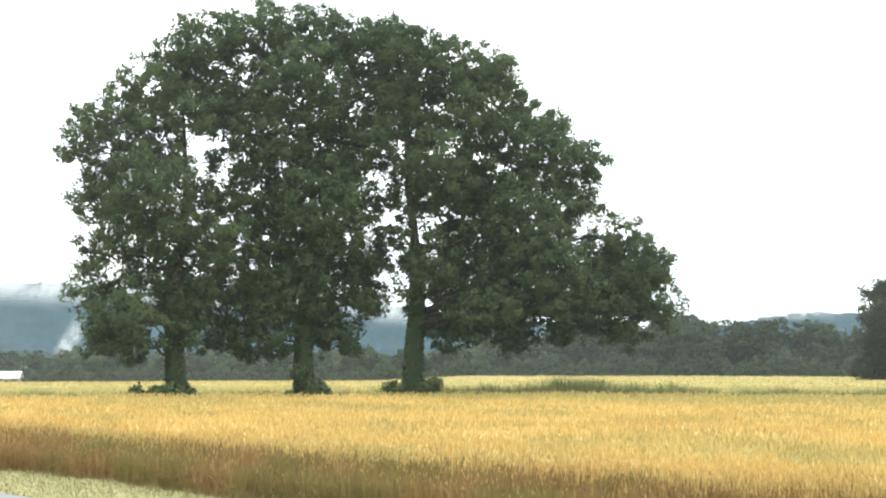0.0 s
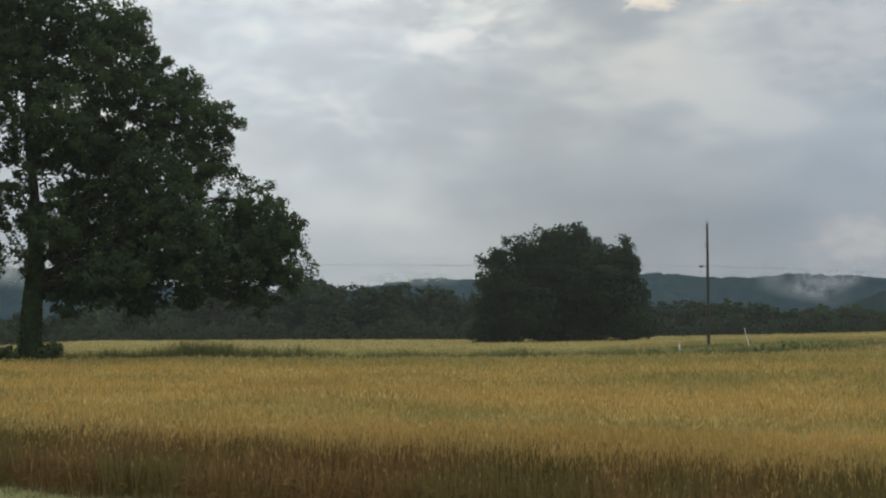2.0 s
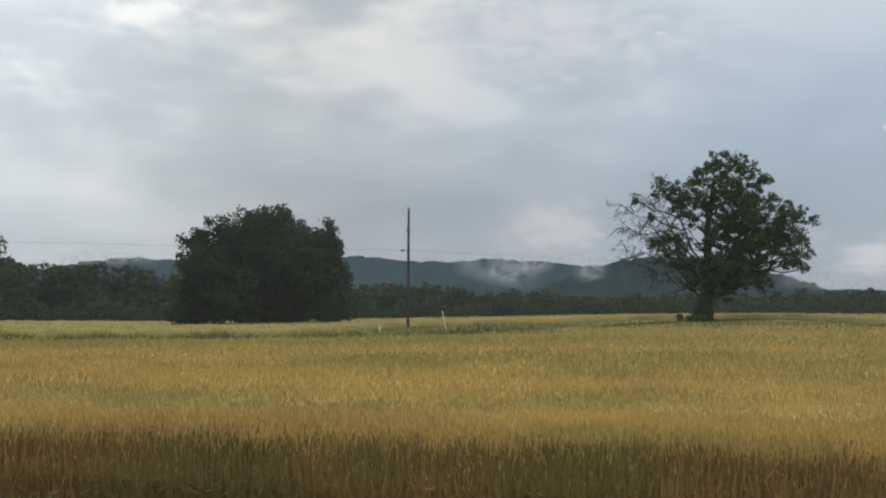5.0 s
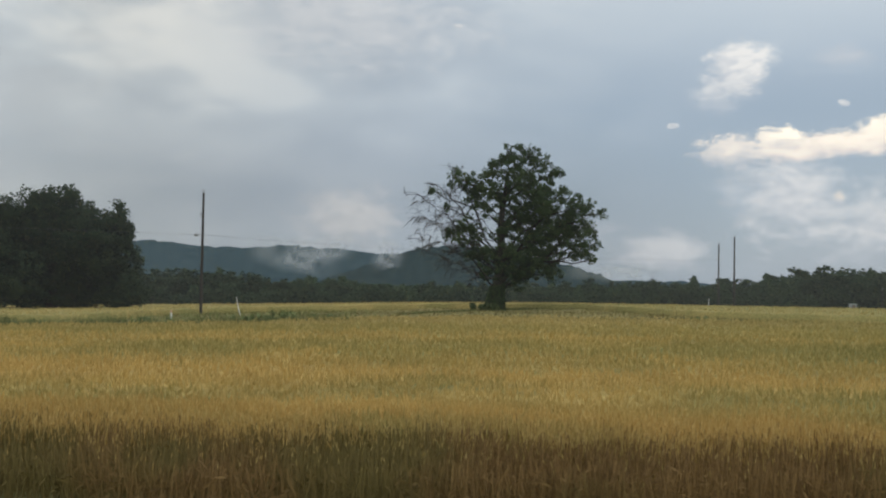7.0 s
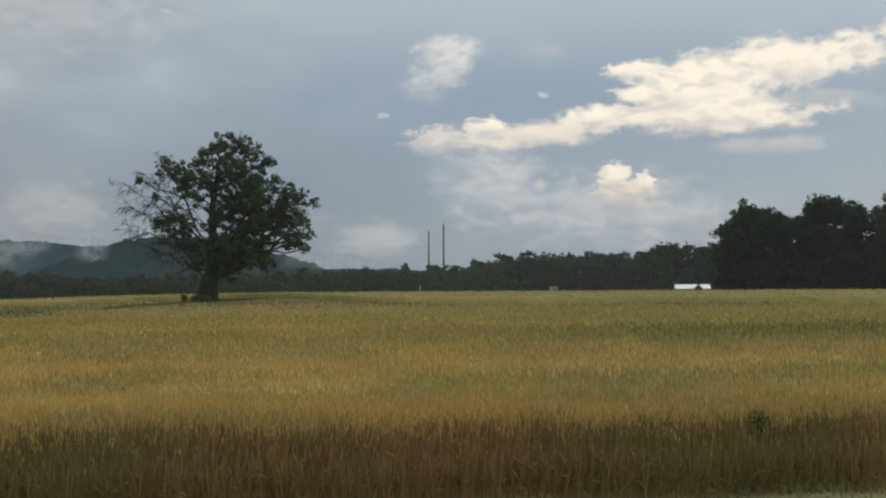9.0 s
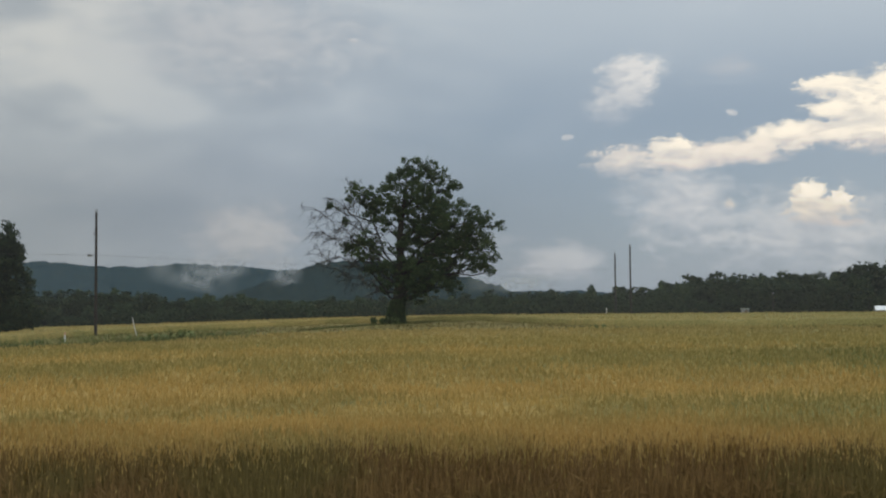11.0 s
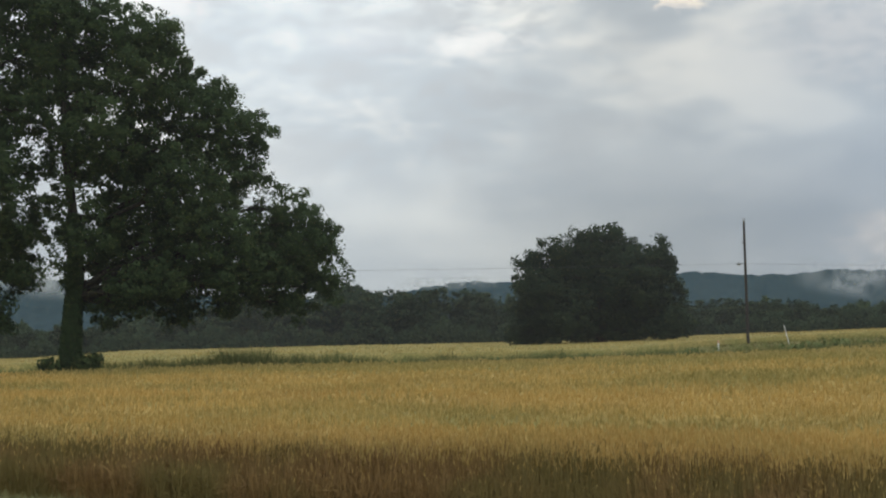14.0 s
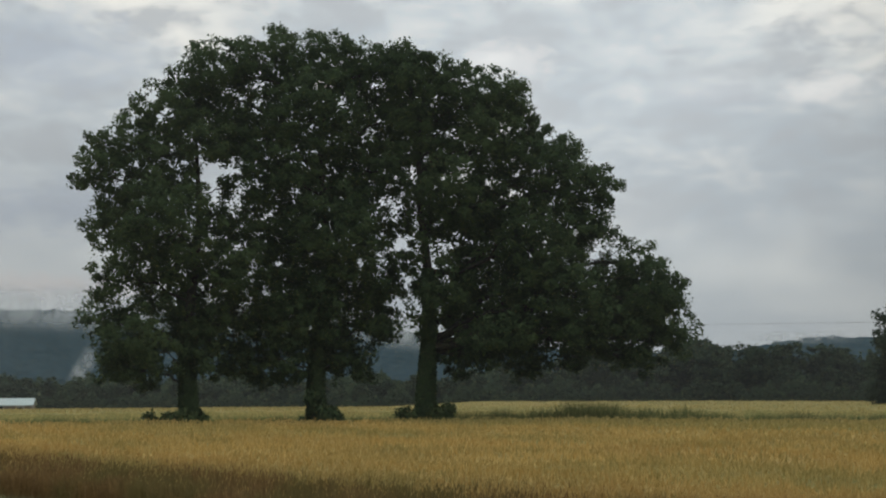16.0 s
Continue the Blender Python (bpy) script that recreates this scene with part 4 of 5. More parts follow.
oak_c = build_tree("oak_tree", spot(-1.2, OAK_R), -1.2, [
    (0.8, 18.8, 1.5, 0.3), (3.0, 18.5, 1.9, -0.4), (0.8, 16.0, 1.7, 0.8), (3.5, 16.0, 1.9, -0.9), (5.4, 16.3, 1.4, 0.4), (1.7, 12.9, 2.0, -1.1),
    (4.5, 12.9, 2.0, 1.1), (6.9, 13.9, 1.9, -0.5), (9.1, 13.6, 1.4, 0.3), (-0.1, 12.0, 1.2, 0.3), (2.9, 10.2, 2.3, 1.4), (6.0, 10.2, 2.3, -1.3),
    (8.5, 11.4, 1.5, 0.6), (0.8, 7.7, 1.7, -0.7), (3.8, 7.1, 2.5, 1.2), (6.9, 7.4, 2.2, -1.2), (9.7, 7.7, 1.5, 0.8), (11.3, 9.3, 1.25, 0.1),
    (12.2, 7.4, 1.7, -0.5), (13.5, 5.4, 1.2, 0.3), (11.3, 4.9, 1.7, 0.7), (8.2, 4.9, 1.5, -0.6), (5.1, 4.3, 1.5, 0.6), (2.0, 4.9, 1.7, 0.9)] + [(-0.7, 17.2, 1.4, 0.5), (-0.5, 10.2, 0.8, -0.4), (-0.5, 7.9, 0.7, 0.4), (-0.6, 5.8, 0.7, -0.3), (0.3, 20.1, 1.1, 0.2), (-1.2, 19.4, 1.2, -0.3), (5.0, 5.3, 1.3, -1.8), (3.0, 4.9, 1.2, -1.8), (7.6, 5.5, 1.3, -1.8), (9.8, 5.6, 1.2, -1.2), (-1.2, 15.3, 1.0, 0.3), (-1.0, 13.4, 0.8, -0.3), (-1.6, 9.3, 0.8, 0.2), (4.8, 17.9, 1.2, 0.2), (7.4, 15.3, 1.1, 0.2), (12.0, 6.4, 1.5, 0.4), (12.7, 8.0, 1.2, -0.2), (10.6, 6.6, 1.4, 0.0)],
    0.52, 17.5, -0.5, 17.5, 0.48, 66, 0.18, "wide oak with a long low side limb", "row of oaks", swell=1.15, fork=-0.2, seed=23, ivy=9.0, low=1.8)

bush("brush_clump", spot(-12.9, OAK_R - 1.3), 2.6, 1.5, 1800, 0.2, BRUSH_LEAF, "leafy brush round the foot of an oak", 31, "brush at the oaks")
bush("brush_clump", spot(-6.4, OAK_R - 1.0), 2.2, 2.6, 3600, 0.2, OAK_LEAF, "dense dark ivy and brush round an oak's foot", 32, "brush at the oaks")
bush("brush_clump", spot(-2.3, OAK_R - 1.0), 1.3, 1.5, 1400, 0.2, BRUSH_LEAF, "small brush clump beside an oak's foot", 33, "brush at the oaks")
bush("brush_clump", spot(-0.5, OAK_R - 1.2), 1.2, 1.6, 1400, 0.2, BRUSH_LEAF, "small brush clump beside an oak's foot", 34, "brush at the oaks")

# ---- the lone oak with dead limbs ----
lone = build_tree("lone_oak", spot(43.4, LONE_R), 43.4, [
    (1.4, 18.7, 0.9, 0.2), (4.0, 19.0, 1.1, -0.3), (5.2, 18.0, 1.2, 0.4), (2.9, 17.4, 1.5, -0.5), (6.8, 16.8, 1.1, 0.2), (-0.5, 17.9, 0.5, 0.3), (4.6, 15.5, 2.0, 0.9), (2.1, 15.2, 1.8, -0.9),
    (0.8, 13.6, 1.7, 1.0), (-4.6, 16.1, 1.3, -0.4), (-2.5, 15.5, 1.5, 0.6), (-0.8, 14.5, 1.4, -0.7), (-3.0, 13.6, 1.2, 0.5), (-1.4, 12.6, 1.3, -0.3), (7.2, 13.9, 1.5, 0.8), (9.0, 12.6, 1.6, -0.6),
    (11.2, 12.6, 1.1, 0.4), (12.5, 12.0, 0.7, 0.0), (5.9, 12.3, 2.0, -1.0), (3.8, 11.3, 2.0, 1.1), (8.4, 10.4, 1.8, 0.8), (11.0, 9.8, 1.3, -0.4), (11.9, 8.2, 0.8, 0.3), (11.3, 6.4, 0.7, -0.2),
    (9.4, 8.2, 1.6, -0.7), (6.8, 7.2, 1.5, 0.9), (5.2, 8.9, 1.8, -0.9), (3.2, 8.5, 1.6, 0.8), (0.8, 9.5, 1.3, -0.5), (1.4, 6.7, 1.7, 0.9), (4.0, 5.7, 1.8, -0.8), (6.5, 5.1, 1.4, 0.4),
    (-0.8, 6.7, 1.4, -0.6), (-1.5, 5.0, 1.2, 0.5), (-5.2, 9.9, 0.9, 0.3), (-4.0, 8.8, 1.1, -0.3), (-6.2, 9.2, 0.7, 0.2), (-2.4, 8.0, 0.7, 0.4), (2.7, 3.8, 1.1, -0.3), (-6.2, 12.6, 0.5, 0.2), (-7.4, 14.4, 0.45, -0.2), (1.6, 19.4, 0.9, 0.0), (3.0, 19.2, 1.0, 0.2), (-1.2, 16.8, 1.1, 0.2), (0.6, 17.2, 1.3, 0.0), (10.2, 7.4, 1.1, 0.1), (-3.8, 10.6, 1.2, -0.3), (-2.6, 9.4, 1.2, 0.3), (-2.8, 6.6, 1.0, 0.0), (4.5, 13.4, 2.3, 0.0), (6.6, 9.6, 2.2, 0.3), (2.3, 6.6, 2.2, 0.0), (2.0, 11.4, 2.0, 0.2), (5.0, 6.6, 2.0, 0.2), (9.6, 11.0, 1.6, 0.0), (1.0, 4.4, 1.4, -0.6)],
    0.95, 17.0, 1.2, 9.6, 0.50, 42, 0.25, "lone oak in the field with bare dead limbs on one side", seed=24, swell=1.04, fork=0.15, twigs=8, core=1.3, size=LONE_R / 146, reach=0.9, ivy=3.2)
dead = Tubes(5)
g3 = np.random.default_rng(41)
for tip, foot_z in (((-9.2, 0.5, 13.9), 5.0), ((-8.9, -0.6, 8.8), 4.0), ((-7.2, 0.6, 15.2), 6.0), ((-8.4, -0.4, 11.2), 4.5), ((-5.6, 0.8, 6.2), 3.0), ((-5.3, 0.3, 16.9), 5.5)):
    way = limb(g3, (0.2, 0, foot_z), tip, 8, 0.035, 0.04)
    dead.add(way, np.linspace(0.15, 0.03, len(way)))
    for j in range(3, 9):
        for _ in range(6):
            end = way[j] + g3.normal(0, 1, 3) * np.array((1.0, 0.8, 0.7)) + np.array((-0.5, 0, 0.1))
            tw = limb(g3, way[j], end, 3, 0.08)
            dead.add(tw, np.linspace(0.036, 0.016, len(tw)))
            for _ in range(5):
                e2 = end + g3.normal(0, 0.5, 3) + np.array((-0.1, 0, -0.45))
                dead.add([tw[2], (tw[2] + e2) / 2 + g3.normal(0, 0.08, 3), e2], [0.02, 0.016, 0.009])
child("dead_limb", dead.mesh("dead_limb", DEAD_BARK), lone, "bare grey dead limbs with hanging twigs")
bush("brush_clump", spot(43.0, LONE_R - 2), 3.0, 1.0, 1800, 0.22, BRUSH_LEAF, "low brush at the lone oak's foot", 35)

# ---- the domed clump in the middle of the view of the valley ----
MID_R = 150.0
build_tree("spreading_oak", spot(23.0, MID_R), 23.0, [
    (-8.5, 10.3, 1.6, 0.4), (-5.4, 11.6, 2.0, -0.5), (-1.9, 12.6, 2.0, 0.6), (0.9, 13.1, 1.8, -0.4), (3.3, 11.6, 1.7, 0.4), (7.3, 11.5, 1.7, -0.3),
    (8.1, 8.6, 1.9, 0.5), (-7.3, 7.0, 3.2, -1.0), (-2.4, 7.8, 3.8, 1.5), (3.2, 7.8, 3.8, -1.5), (7.4, 5.6, 2.8, 1.0), (-8.3, 3.5, 2.9, 0.8),
    (-3.8, 3.5, 3.5, -1.6), (1.7, 3.2, 3.5, 1.6), (7.3, 2.8, 2.8, -0.8), (9.0, 2.8, 1.8, 0.4), (-9.6, 1.6, 1.8, 0.0), (-0.4, 10.2, 2.6, 0.0), (-4.4, 9.6, 2.4, 0.4), (4.6, 9.6, 2.4, 0.2), (1.8, 10.6, 2.2, -0.6), (6.6, 9.4, 1.8, 0.3)],
    0.8, 11.5, 0.3, 6.2, 0.8, 72, 0.33, "broad dark domed oak standing before the woods", seed=25, swell=1.10, leaf_mat=WOOD_LEAF)

# ---- woods along the far side ----


def wood_tree(seed, tall, wide, mat, conifer=False):
    g4 = np.random.default_rng(seed)
    lobes = []
    if conifer:
        for i in range(7):
            z = tall * (0.18 + 0.12 * i)
            lobes.append((g4.normal(0, 0.2), z, max(0.45, wide * 0.5 * (1.05 - z / tall)), g4.normal(0, 0.2)))
    else:
        for i in range(9):
            ang = g4.uniform(0, 2 * math.pi)
            z = tall * g4.uniform(0.2, 0.8)
            out = wide * 0.3 * math.sin(math.pi * min(1, z / tall * 1.05)) + 0.3
            lobes.append((out * math.cos(ang) * 1.1, z, wide * g4.uniform(0.2, 0.3), out * math.sin(ang)))
        lobes.append((0, tall * 0.82, wide * 0.22, 0))
        lobes.append((g4.normal(0, 0.4), tall * 0.66, wide * 0.3, 0))
        lobes.append((g4.normal(0, 0.6), tall * 0.5, wide * 0.3, 0))
    return build_tree("conifer" if conifer else "woodland_tree", (0, 0, 0), 0, lobes, 0.16, tall * 0.85, 0.2, 2.3, 0.78, 24, 0.48,
                      "dark conifer at the wood's edge" if conifer else "round-crowned tree of the far wood", "far woods", leaf_mat=mat, seed=seed, twigs=0.4, whole=True)


kinds = [wood_tree(51, 8.0, 6.0, WOOD_LEAF), wood_tree(52, 9.0, 6.5, WOOD_LEAF), wood_tree(53, 7.0, 6.5, WOOD_LEAF), wood_tree(54, 10.0, 7.0, WOOD_LEAF)]
pines = [wood_tree(55, 10.0, 4.2, PINE_LEAF, True), wood_tree(56, 9.0, 4.6, PINE_LEAF, True)]
used = set()


def plant(kind, bearing, r, tall, turn):
    at = spot(bearing, r)
    s = tall / {kinds[0]: 8.0, kinds[1]: 9.0, kinds[2]: 7.0, kinds[3]: 10.0, pines[0]: 10.0, pines[1]: 9.0}[kind]
    m = Matrix.Translation((at.x, at.y, at.z - 0.3 * s)) @ pose(0, 0, 0, 0, 0, turn)
    if kind not in used:
        used.add(kind)
        ob = kind
        ob.matrix_basis = m
    else:
        ob = copy_thing(kind, m)
    fat = 1.15 if bearing < 24 else 1.5 if bearing > 50 else 1.3
    ob.scale = (s * fat, s * fat, s)
    return ob


def skyline(a):
    """How high the wood's top stands above eye level, in degrees, by bearing."""
    table = ((-30, 0.5), (-14, 0.3), (-2, 0.4), (4, 1.0), (8, 1.7), (12, 2.0), (15, 1.55), (17, 1.7), (20, 1.6), (26, 1.1), (30, 0.95), (36, 0.55), (44, 0.6), (49, 0.9), (52, 0.72), (56, 1.08), (58, 1.5),
             (61, 1.55), (63, 1.4), (64.5, 1.7), (66.5, 1.85), (68, 1.6), (74, 1.6), (90, 1.6))
    return float(np.interp(a, [p[0] for p in table], [p[1] for p in table]))


g5 = np.random.default_rng(61)
a = -25.0
while a < 86.0:
    for row in range(3 if a > 50 else 2):
        r = (222.0 if a < 24 else 240.0 if a < 57 else 312.0) + 10 * row + g5.uniform(-5, 5)
        at = spot(a, r)
        top = EYE.z + r * math.tan(radians(skyline(a) * (g5.uniform(0.82, 1.09) if a > 24 else g5.uniform(0.6, 1.2)))) - at.z
        pine = 64.0 < a < 67.5
        kind = pines[g5.integers(0, 2)] if pine else kinds[g5.integers(0, 4)]
        plant(kind, a + g5.uniform(-0.4, 0.4), r, max(3.2, top * (1.14 if row else 0.95)), g5.uniform(0, 360))
    a += 0.92 + g5.uniform(0, 0.35)

for a in np.arange(63.8, 68.0, 0.62):
    r = 318 + g5.uniform(-4, 4)
    top = EYE.z + r * math.tan(radians(skyline(a) * g5.uniform(0.92, 1.08))) - spot(a, r).z
    plant(pines[g5.integers(0, 2)], float(a), r, top * 1.08, g5.uniform(0, 360))



def wood_facing(x, y):
    """The leaves of a wood's edge turn out towards the open field and up to the sky."""
    r = np.hypot(x, y)
    return np.stack([-x / r, -y / r, np.full(len(x), 0.7)], -1) + g5.normal(0, 0.45, (len(x), 3))


# undergrowth that closes the foot of the woods
n = 110000
a = g5.uniform(-26, 86, n)
r = np.where(a < 24, 216.0, np.where(a < 57, 234.0, 306.0)) + g5.uniform(-4, 16, n)
x, y = r * np.sin(np.radians(a)), r * np.cos(np.radians(a))
z = ground_z(x, y) + g5.random(n) ** 0.8 * np.interp(a, [-26, 0, 5, 20, 27, 36, 50, 57, 60, 63, 64.5, 67, 86], [3.2, 3.2, 4.2, 4.6, 4.2, 3.6, 4.2, 6.6, 9.0, 8.8, 10.8, 11.2, 9.5]) * 0.8 * (1 + 0.26 * np.sin(a * 1.7) + 0.2 * np.sin(a * 4.1) + 0.16 * np.sin(a * 9.7))
tagged(new("undergrowth", foliage("undergrowth", g5, np.stack([x, y, z], -1), wood_facing(x, y), 0.62, WOOD_LEAF)), "dense dark undergrowth at the foot of the wood", "undergrowth", kind="stuff")

# woods further back, up to the foot of the hills
n = 26000
a = g5.uniform(-34, 90, n)
r = g5.uniform(380, 520, n)
x, y = r * np.sin(np.radians(a)), r * np.cos(np.radians(a))
z = ground_z(x, y) + g5.random(n) ** 0.7 * (7.0 + 1.6 * np.sin(a * 1.1) + 1.1 * np.sin(a * 3.3 + 1) + 0.8 * np.sin(a * 8.9)) * np.interp(a, [-34, 0, 6, 30, 40, 90], [1.0, 1.0, 1.2, 1.0, 0.8, 0.8])
k = 16000
b = g5.uniform(-30, 88, k)
r = np.where(b < 24, 236.0, np.where(b < 57, 254.0, 326.0)) + g5.random(k) * 60
bx, by = r * np.sin(np.radians(b)), r * np.cos(np.radians(b))
tagged(new("wood_understorey", foliage("wood_understorey", g5, np.stack([bx, by, ground_z(bx, by) + g5.random(k) * 4.2], -1), wood_facing(bx, by), 1.6, WOOD_LEAF)), "dark shaded understorey within the wood", "undergrowth", kind="stuff")
tagged(new("far_woodland", foliage("far_woodland", g5, np.stack([x, y, z], -1), wood_facing(x, y), 2.0, WOOD_LEAF)), "dark continuous woodland at the foot of the hills", "woodland", kind="stuff")

# ---- the big trees by the white-roofed house ----
for i, (bearing, r, tall, seed) in enumerate(((68.9, 176, 13.7, 71), (72.2, 178, 14.7, 72), (75.6, 176, 15.8, 73), (79.2, 180, 15.8, 74), (83, 180, 15.8, 75))):
    g6 = np.random.default_rng(seed)
    lobes = [(g6.uniform(-3.6, 3.6), tall * q, g6.uniform(1.6, 2.5), g6.uniform(-2, 2)) for q in (0.16, 0.2, 0.25, 0.3, 0.38, 0.42, 0.5, 0.56, 0.62, 0.7)]
    lobes += [(g6.uniform(-2, 2), tall * q, 1.7, g6.uniform(-1, 1)) for q in (0.76, 0.82, 0.86)]
    lobes += [(-2.5, tall * 0.3, 2.8, 0.5), (2.6, tall * 0.34, 2.8, -0.5), (0, tall * 0.55, 3.0, 0), (-2.8, tall * 0.6, 2.0, 0), (2.8, tall * 0.64, 2.0, 0), (-4.4, tall * 0.2, 1.7, 0), (4.2, tall * 0.22, 1.7, 0), (-4.2, tall * 0.42, 1.9, 0), (4.2, tall * 0.45, 1.9, 0), (-3.9, tall * 0.66, 1.8, 0), (3.9, tall * 0.68, 1.8, 0), (-4.6, tall * 0.1, 1.6, 0), (4.6, tall * 0.1, 1.6, 0), (0, tall * 0.13, 2.4, -0.5), (0.2, tall * 0.8, 2.1, 0.3), (-2.2, tall * 0.75, 1.8, -0.3), (2.2, tall * 0.77, 1.8, 0.2)]
    build_tree("shade_tree", spot(bearing, r), bearing, lobes, 0.4, tall * 0.8, 0.3, 4.2, 0.9, 62, 0.40, "large dark shade tree beside the white-roofed house", "trees by the house", seed=seed, leaf_mat=WOOD_LEAF)

# ---- utility poles and their line ----


def utility_pole(bearing, r, tall, label, cross=False):
    at = spot(bearing, r)
    root = tagged(new("utility_pole"), label, "utility pole", "power line")
    root.matrix_world = Matrix.Translation(at) @ pose(0, 0, 0, 0, 0, -bearing)
    tubes = Tubes(10)
    tubes.add([(0, 0, -0.2), (0, 0, tall * 0.5), (0, 0, tall)], [0.155, 0.135, 0.105])
    child("shaft", tubes.mesh("shaft", m_pole), root)
    bm = bmesh.new()
    bmesh.ops.create_cone(bm, cap_ends=True, segments=10, radius1=0.115, radius2=0.08, depth=0.12, matrix=Matrix.Translation((0, 0, tall + 0.04)))
    part("cap", bm, m_metal, root)
    for side in (-0.1, 0.1):
        bm = bmesh.new()
        bmesh.ops.create_cone(bm, cap_ends=True, segments=8, radius1=0.05, radius2=0.03, depth=0.30, matrix=Matrix.Translation((side, 0, tall + 0.2)))
        part("insulator", bm, m_metal, root)
    return root, at


main_pole, main_at = utility_pole(29.68, 122.0, 12.2, "weathered wooden utility pole in the grass strip")
bm = bmesh.new()
box(bm, (-0.32, 0, 8.05), (0.55, 0.07, 0.07), 0, 0.01)
part("bracket", bm, m_metal, main_pole)
bm = bmesh.new()
bmesh.ops.create_cone(bm, cap_ends=True, segments=10, radius1=0.16, radius2=0.16, depth=0.36, matrix=pose(-0.62, 0, 8.05, 0, 90, 0))
part("line_fitting", bm, m_metal, main_pole, "grey cylindrical fitting on a short arm")
bm = bmesh.new()
box(bm, (-0.2, 0, 10.1), (0.12, 0.1, 0.3), 0, 0.02)
part("clamp", bm, m_metal, main_pole)
utility_pole(60.85, 300.0, 5.6, "short distant pole before the far wood")
utility_pole(53.73, 205.0, 10.9, "distant wooden utility pole beyond the crest")
utility_pole(54.43, 190.0, 11.3, "distant wooden utility pole beyond the crest")


def cable(name, a, b, sag, label):
    tubes = Tubes(5)
    pts = [Vector(a).lerp(Vector(b), i / 24) - Vector((0, 0, sag * 4 * (i / 24) * (1 - i / 24))) for i in range(25)]
    tubes.add(pts, [0.010] * 25)
    tagged(new(name, tubes.mesh(name, m_wire)), label, "cable")


wire_at = main_at + Vector((0, 0, 8.05))
cable("power_cable", wire_at, spot(-34, 140) + Vector((0, 0, 9.2)), 0.4, "thin dark cable strung along the field")
cable("power_cable", wire_at, spot(53.73, 205) + Vector((0, 0, 8.3)), 0.6, "thin dark cable strung along the field")

# ---- buildings ----


def farm_building(name, bearing, r, wide, deep, wall_h, ridge_h, turn, wall_mat, roof_mat, label, openings, sunk=0.0):
    at = spot(bearing, r)
    root = tagged(new(name), label, "house")
    root.matrix_world = Matrix.Translation((at.x, at.y, at.z - sunk)) @ pose(0, 0, 0, 0, 0, -bearing + turn)
    hw, hd, t = wide / 2, deep / 2, 0.2
    for cx, cy, sx, sy in ((0, -hd, wide, t), (0, hd, wide, t), (-hw, 0, t, deep - t), (hw, 0, t, deep - t)):
        bm = bmesh.new()
        box(bm, (cx, cy, wall_h / 2 - 0.2), (sx, sy, wall_h + 0.4))
        part("wall", bm, wall_mat, root)
    for side in (-1, 1):
        bm = bmesh.new()
        e, lip = 0.45, 0.5
        y0, y1 = side * (hd + lip), 0.0
        z0, z1 = wall_h - lip * (ridge_h / hd), wall_h + ridge_h
        top = [(-hw - e, y0, z0), (hw + e, y0, z0), (hw + e, y1, z1), (-hw - e, y1, z1)]
        vs = [bm.verts.new(p) for p in top] + [bm.verts.new((p[0], p[1], p[2] + 0.1)) for p in top]
        for f in ((0, 1, 2, 3), (7, 6, 5, 4), (0, 4, 5, 1), (1, 5, 6, 2), (2, 6, 7, 3), (3, 7, 4, 0)):
            bm.faces.new([vs[i] for i in f])
        bmesh.ops.recalc_face_normals(bm, faces=bm.faces)
        roof = part("roof", bm, roof_mat, root)
        for i in range(int(wide / 0.8)):
            bm = bmesh.new()
            x0 = -hw + 0.4 + i * 0.8
            a, b = Vector((x0, y0, z0 + 0.12)), Vector((x0, y1, z1 + 0.12))
            m = Matrix.Translation((a + b) / 2) @ (b - a).to_track_quat("Y", "Z").to_matrix().to_4x4() @ Matrix.Diagonal((0.05, (b - a).length, 0.05, 1))
            bmesh.ops.create_cube(bm, size=1, matrix=m)
            part("seam", bm, roof_mat, roof)
    for side in (-1, 1):
        bm = bmesh.new()
        vs = [bm.verts.new((side * (hw - 0.02), y, z)) for y, z in ((-hd, wall_h), (hd, wall_h), (0, wall_h + ridge_h))]
        ws = [bm.verts.new((side * (hw + 0.05), y, z)) for y, z in ((-hd, wall_h), (hd, wall_h), (0, wall_h + ridge_h))]
        bm.faces.new(vs), bm.faces.new(ws[::-1])
        for i in range(3):
            bm.faces.new((vs[i], ws[i], ws[(i + 1) % 3], vs[(i + 1) % 3]))
        bmesh.ops.recalc_face_normals(bm, faces=bm.faces)
        part("gable", bm, wall_mat, root)
    for kind, x0, z0, sx, sz in openings:
        bm = bmesh.new()
        box(bm, (x0, -hd - 0.11, z0), (sx + 0.16, 0.06, sz + 0.16))
        fr = part(kind, bm, m_white, root)
        bm = bmesh.new()
        box(bm, (x0, -hd - 0.15, z0), (sx, 0.04, sz))
        part("pane" if kind == "window" else "leaf", bm, m_dark, fr)
    return root


farm_building("house", 66.0, 290.0, 7.2, 5.6, 1.8, 0.8, 4, m_brick, m_roof, "low brown house with a bright white metal roof", (("window", -1.9, 1.1, 0.9, 0.8), ("door", 0.2, 0.95, 0.9, 1.9), ("window", 2.1, 1.1, 0.9, 0.8)), 0.25)
bush("yard_bush", spot(66.3, 284.0), 1.6, 2.6, 500, 0.4, WOOD_LEAF, "dark rounded bush before the white-roofed house", 36)
farm_building("barn", -20.2, 205.0, 7.4, 6.6, 1.8, 0.9, -6, m_wall, m_roof_green, "long low barn with a pale green-grey metal roof", (("door", -1.5, 0.85, 2.4, 1.6), ("window", 2.2, 1.1, 0.9, 0.7)), 0.35)

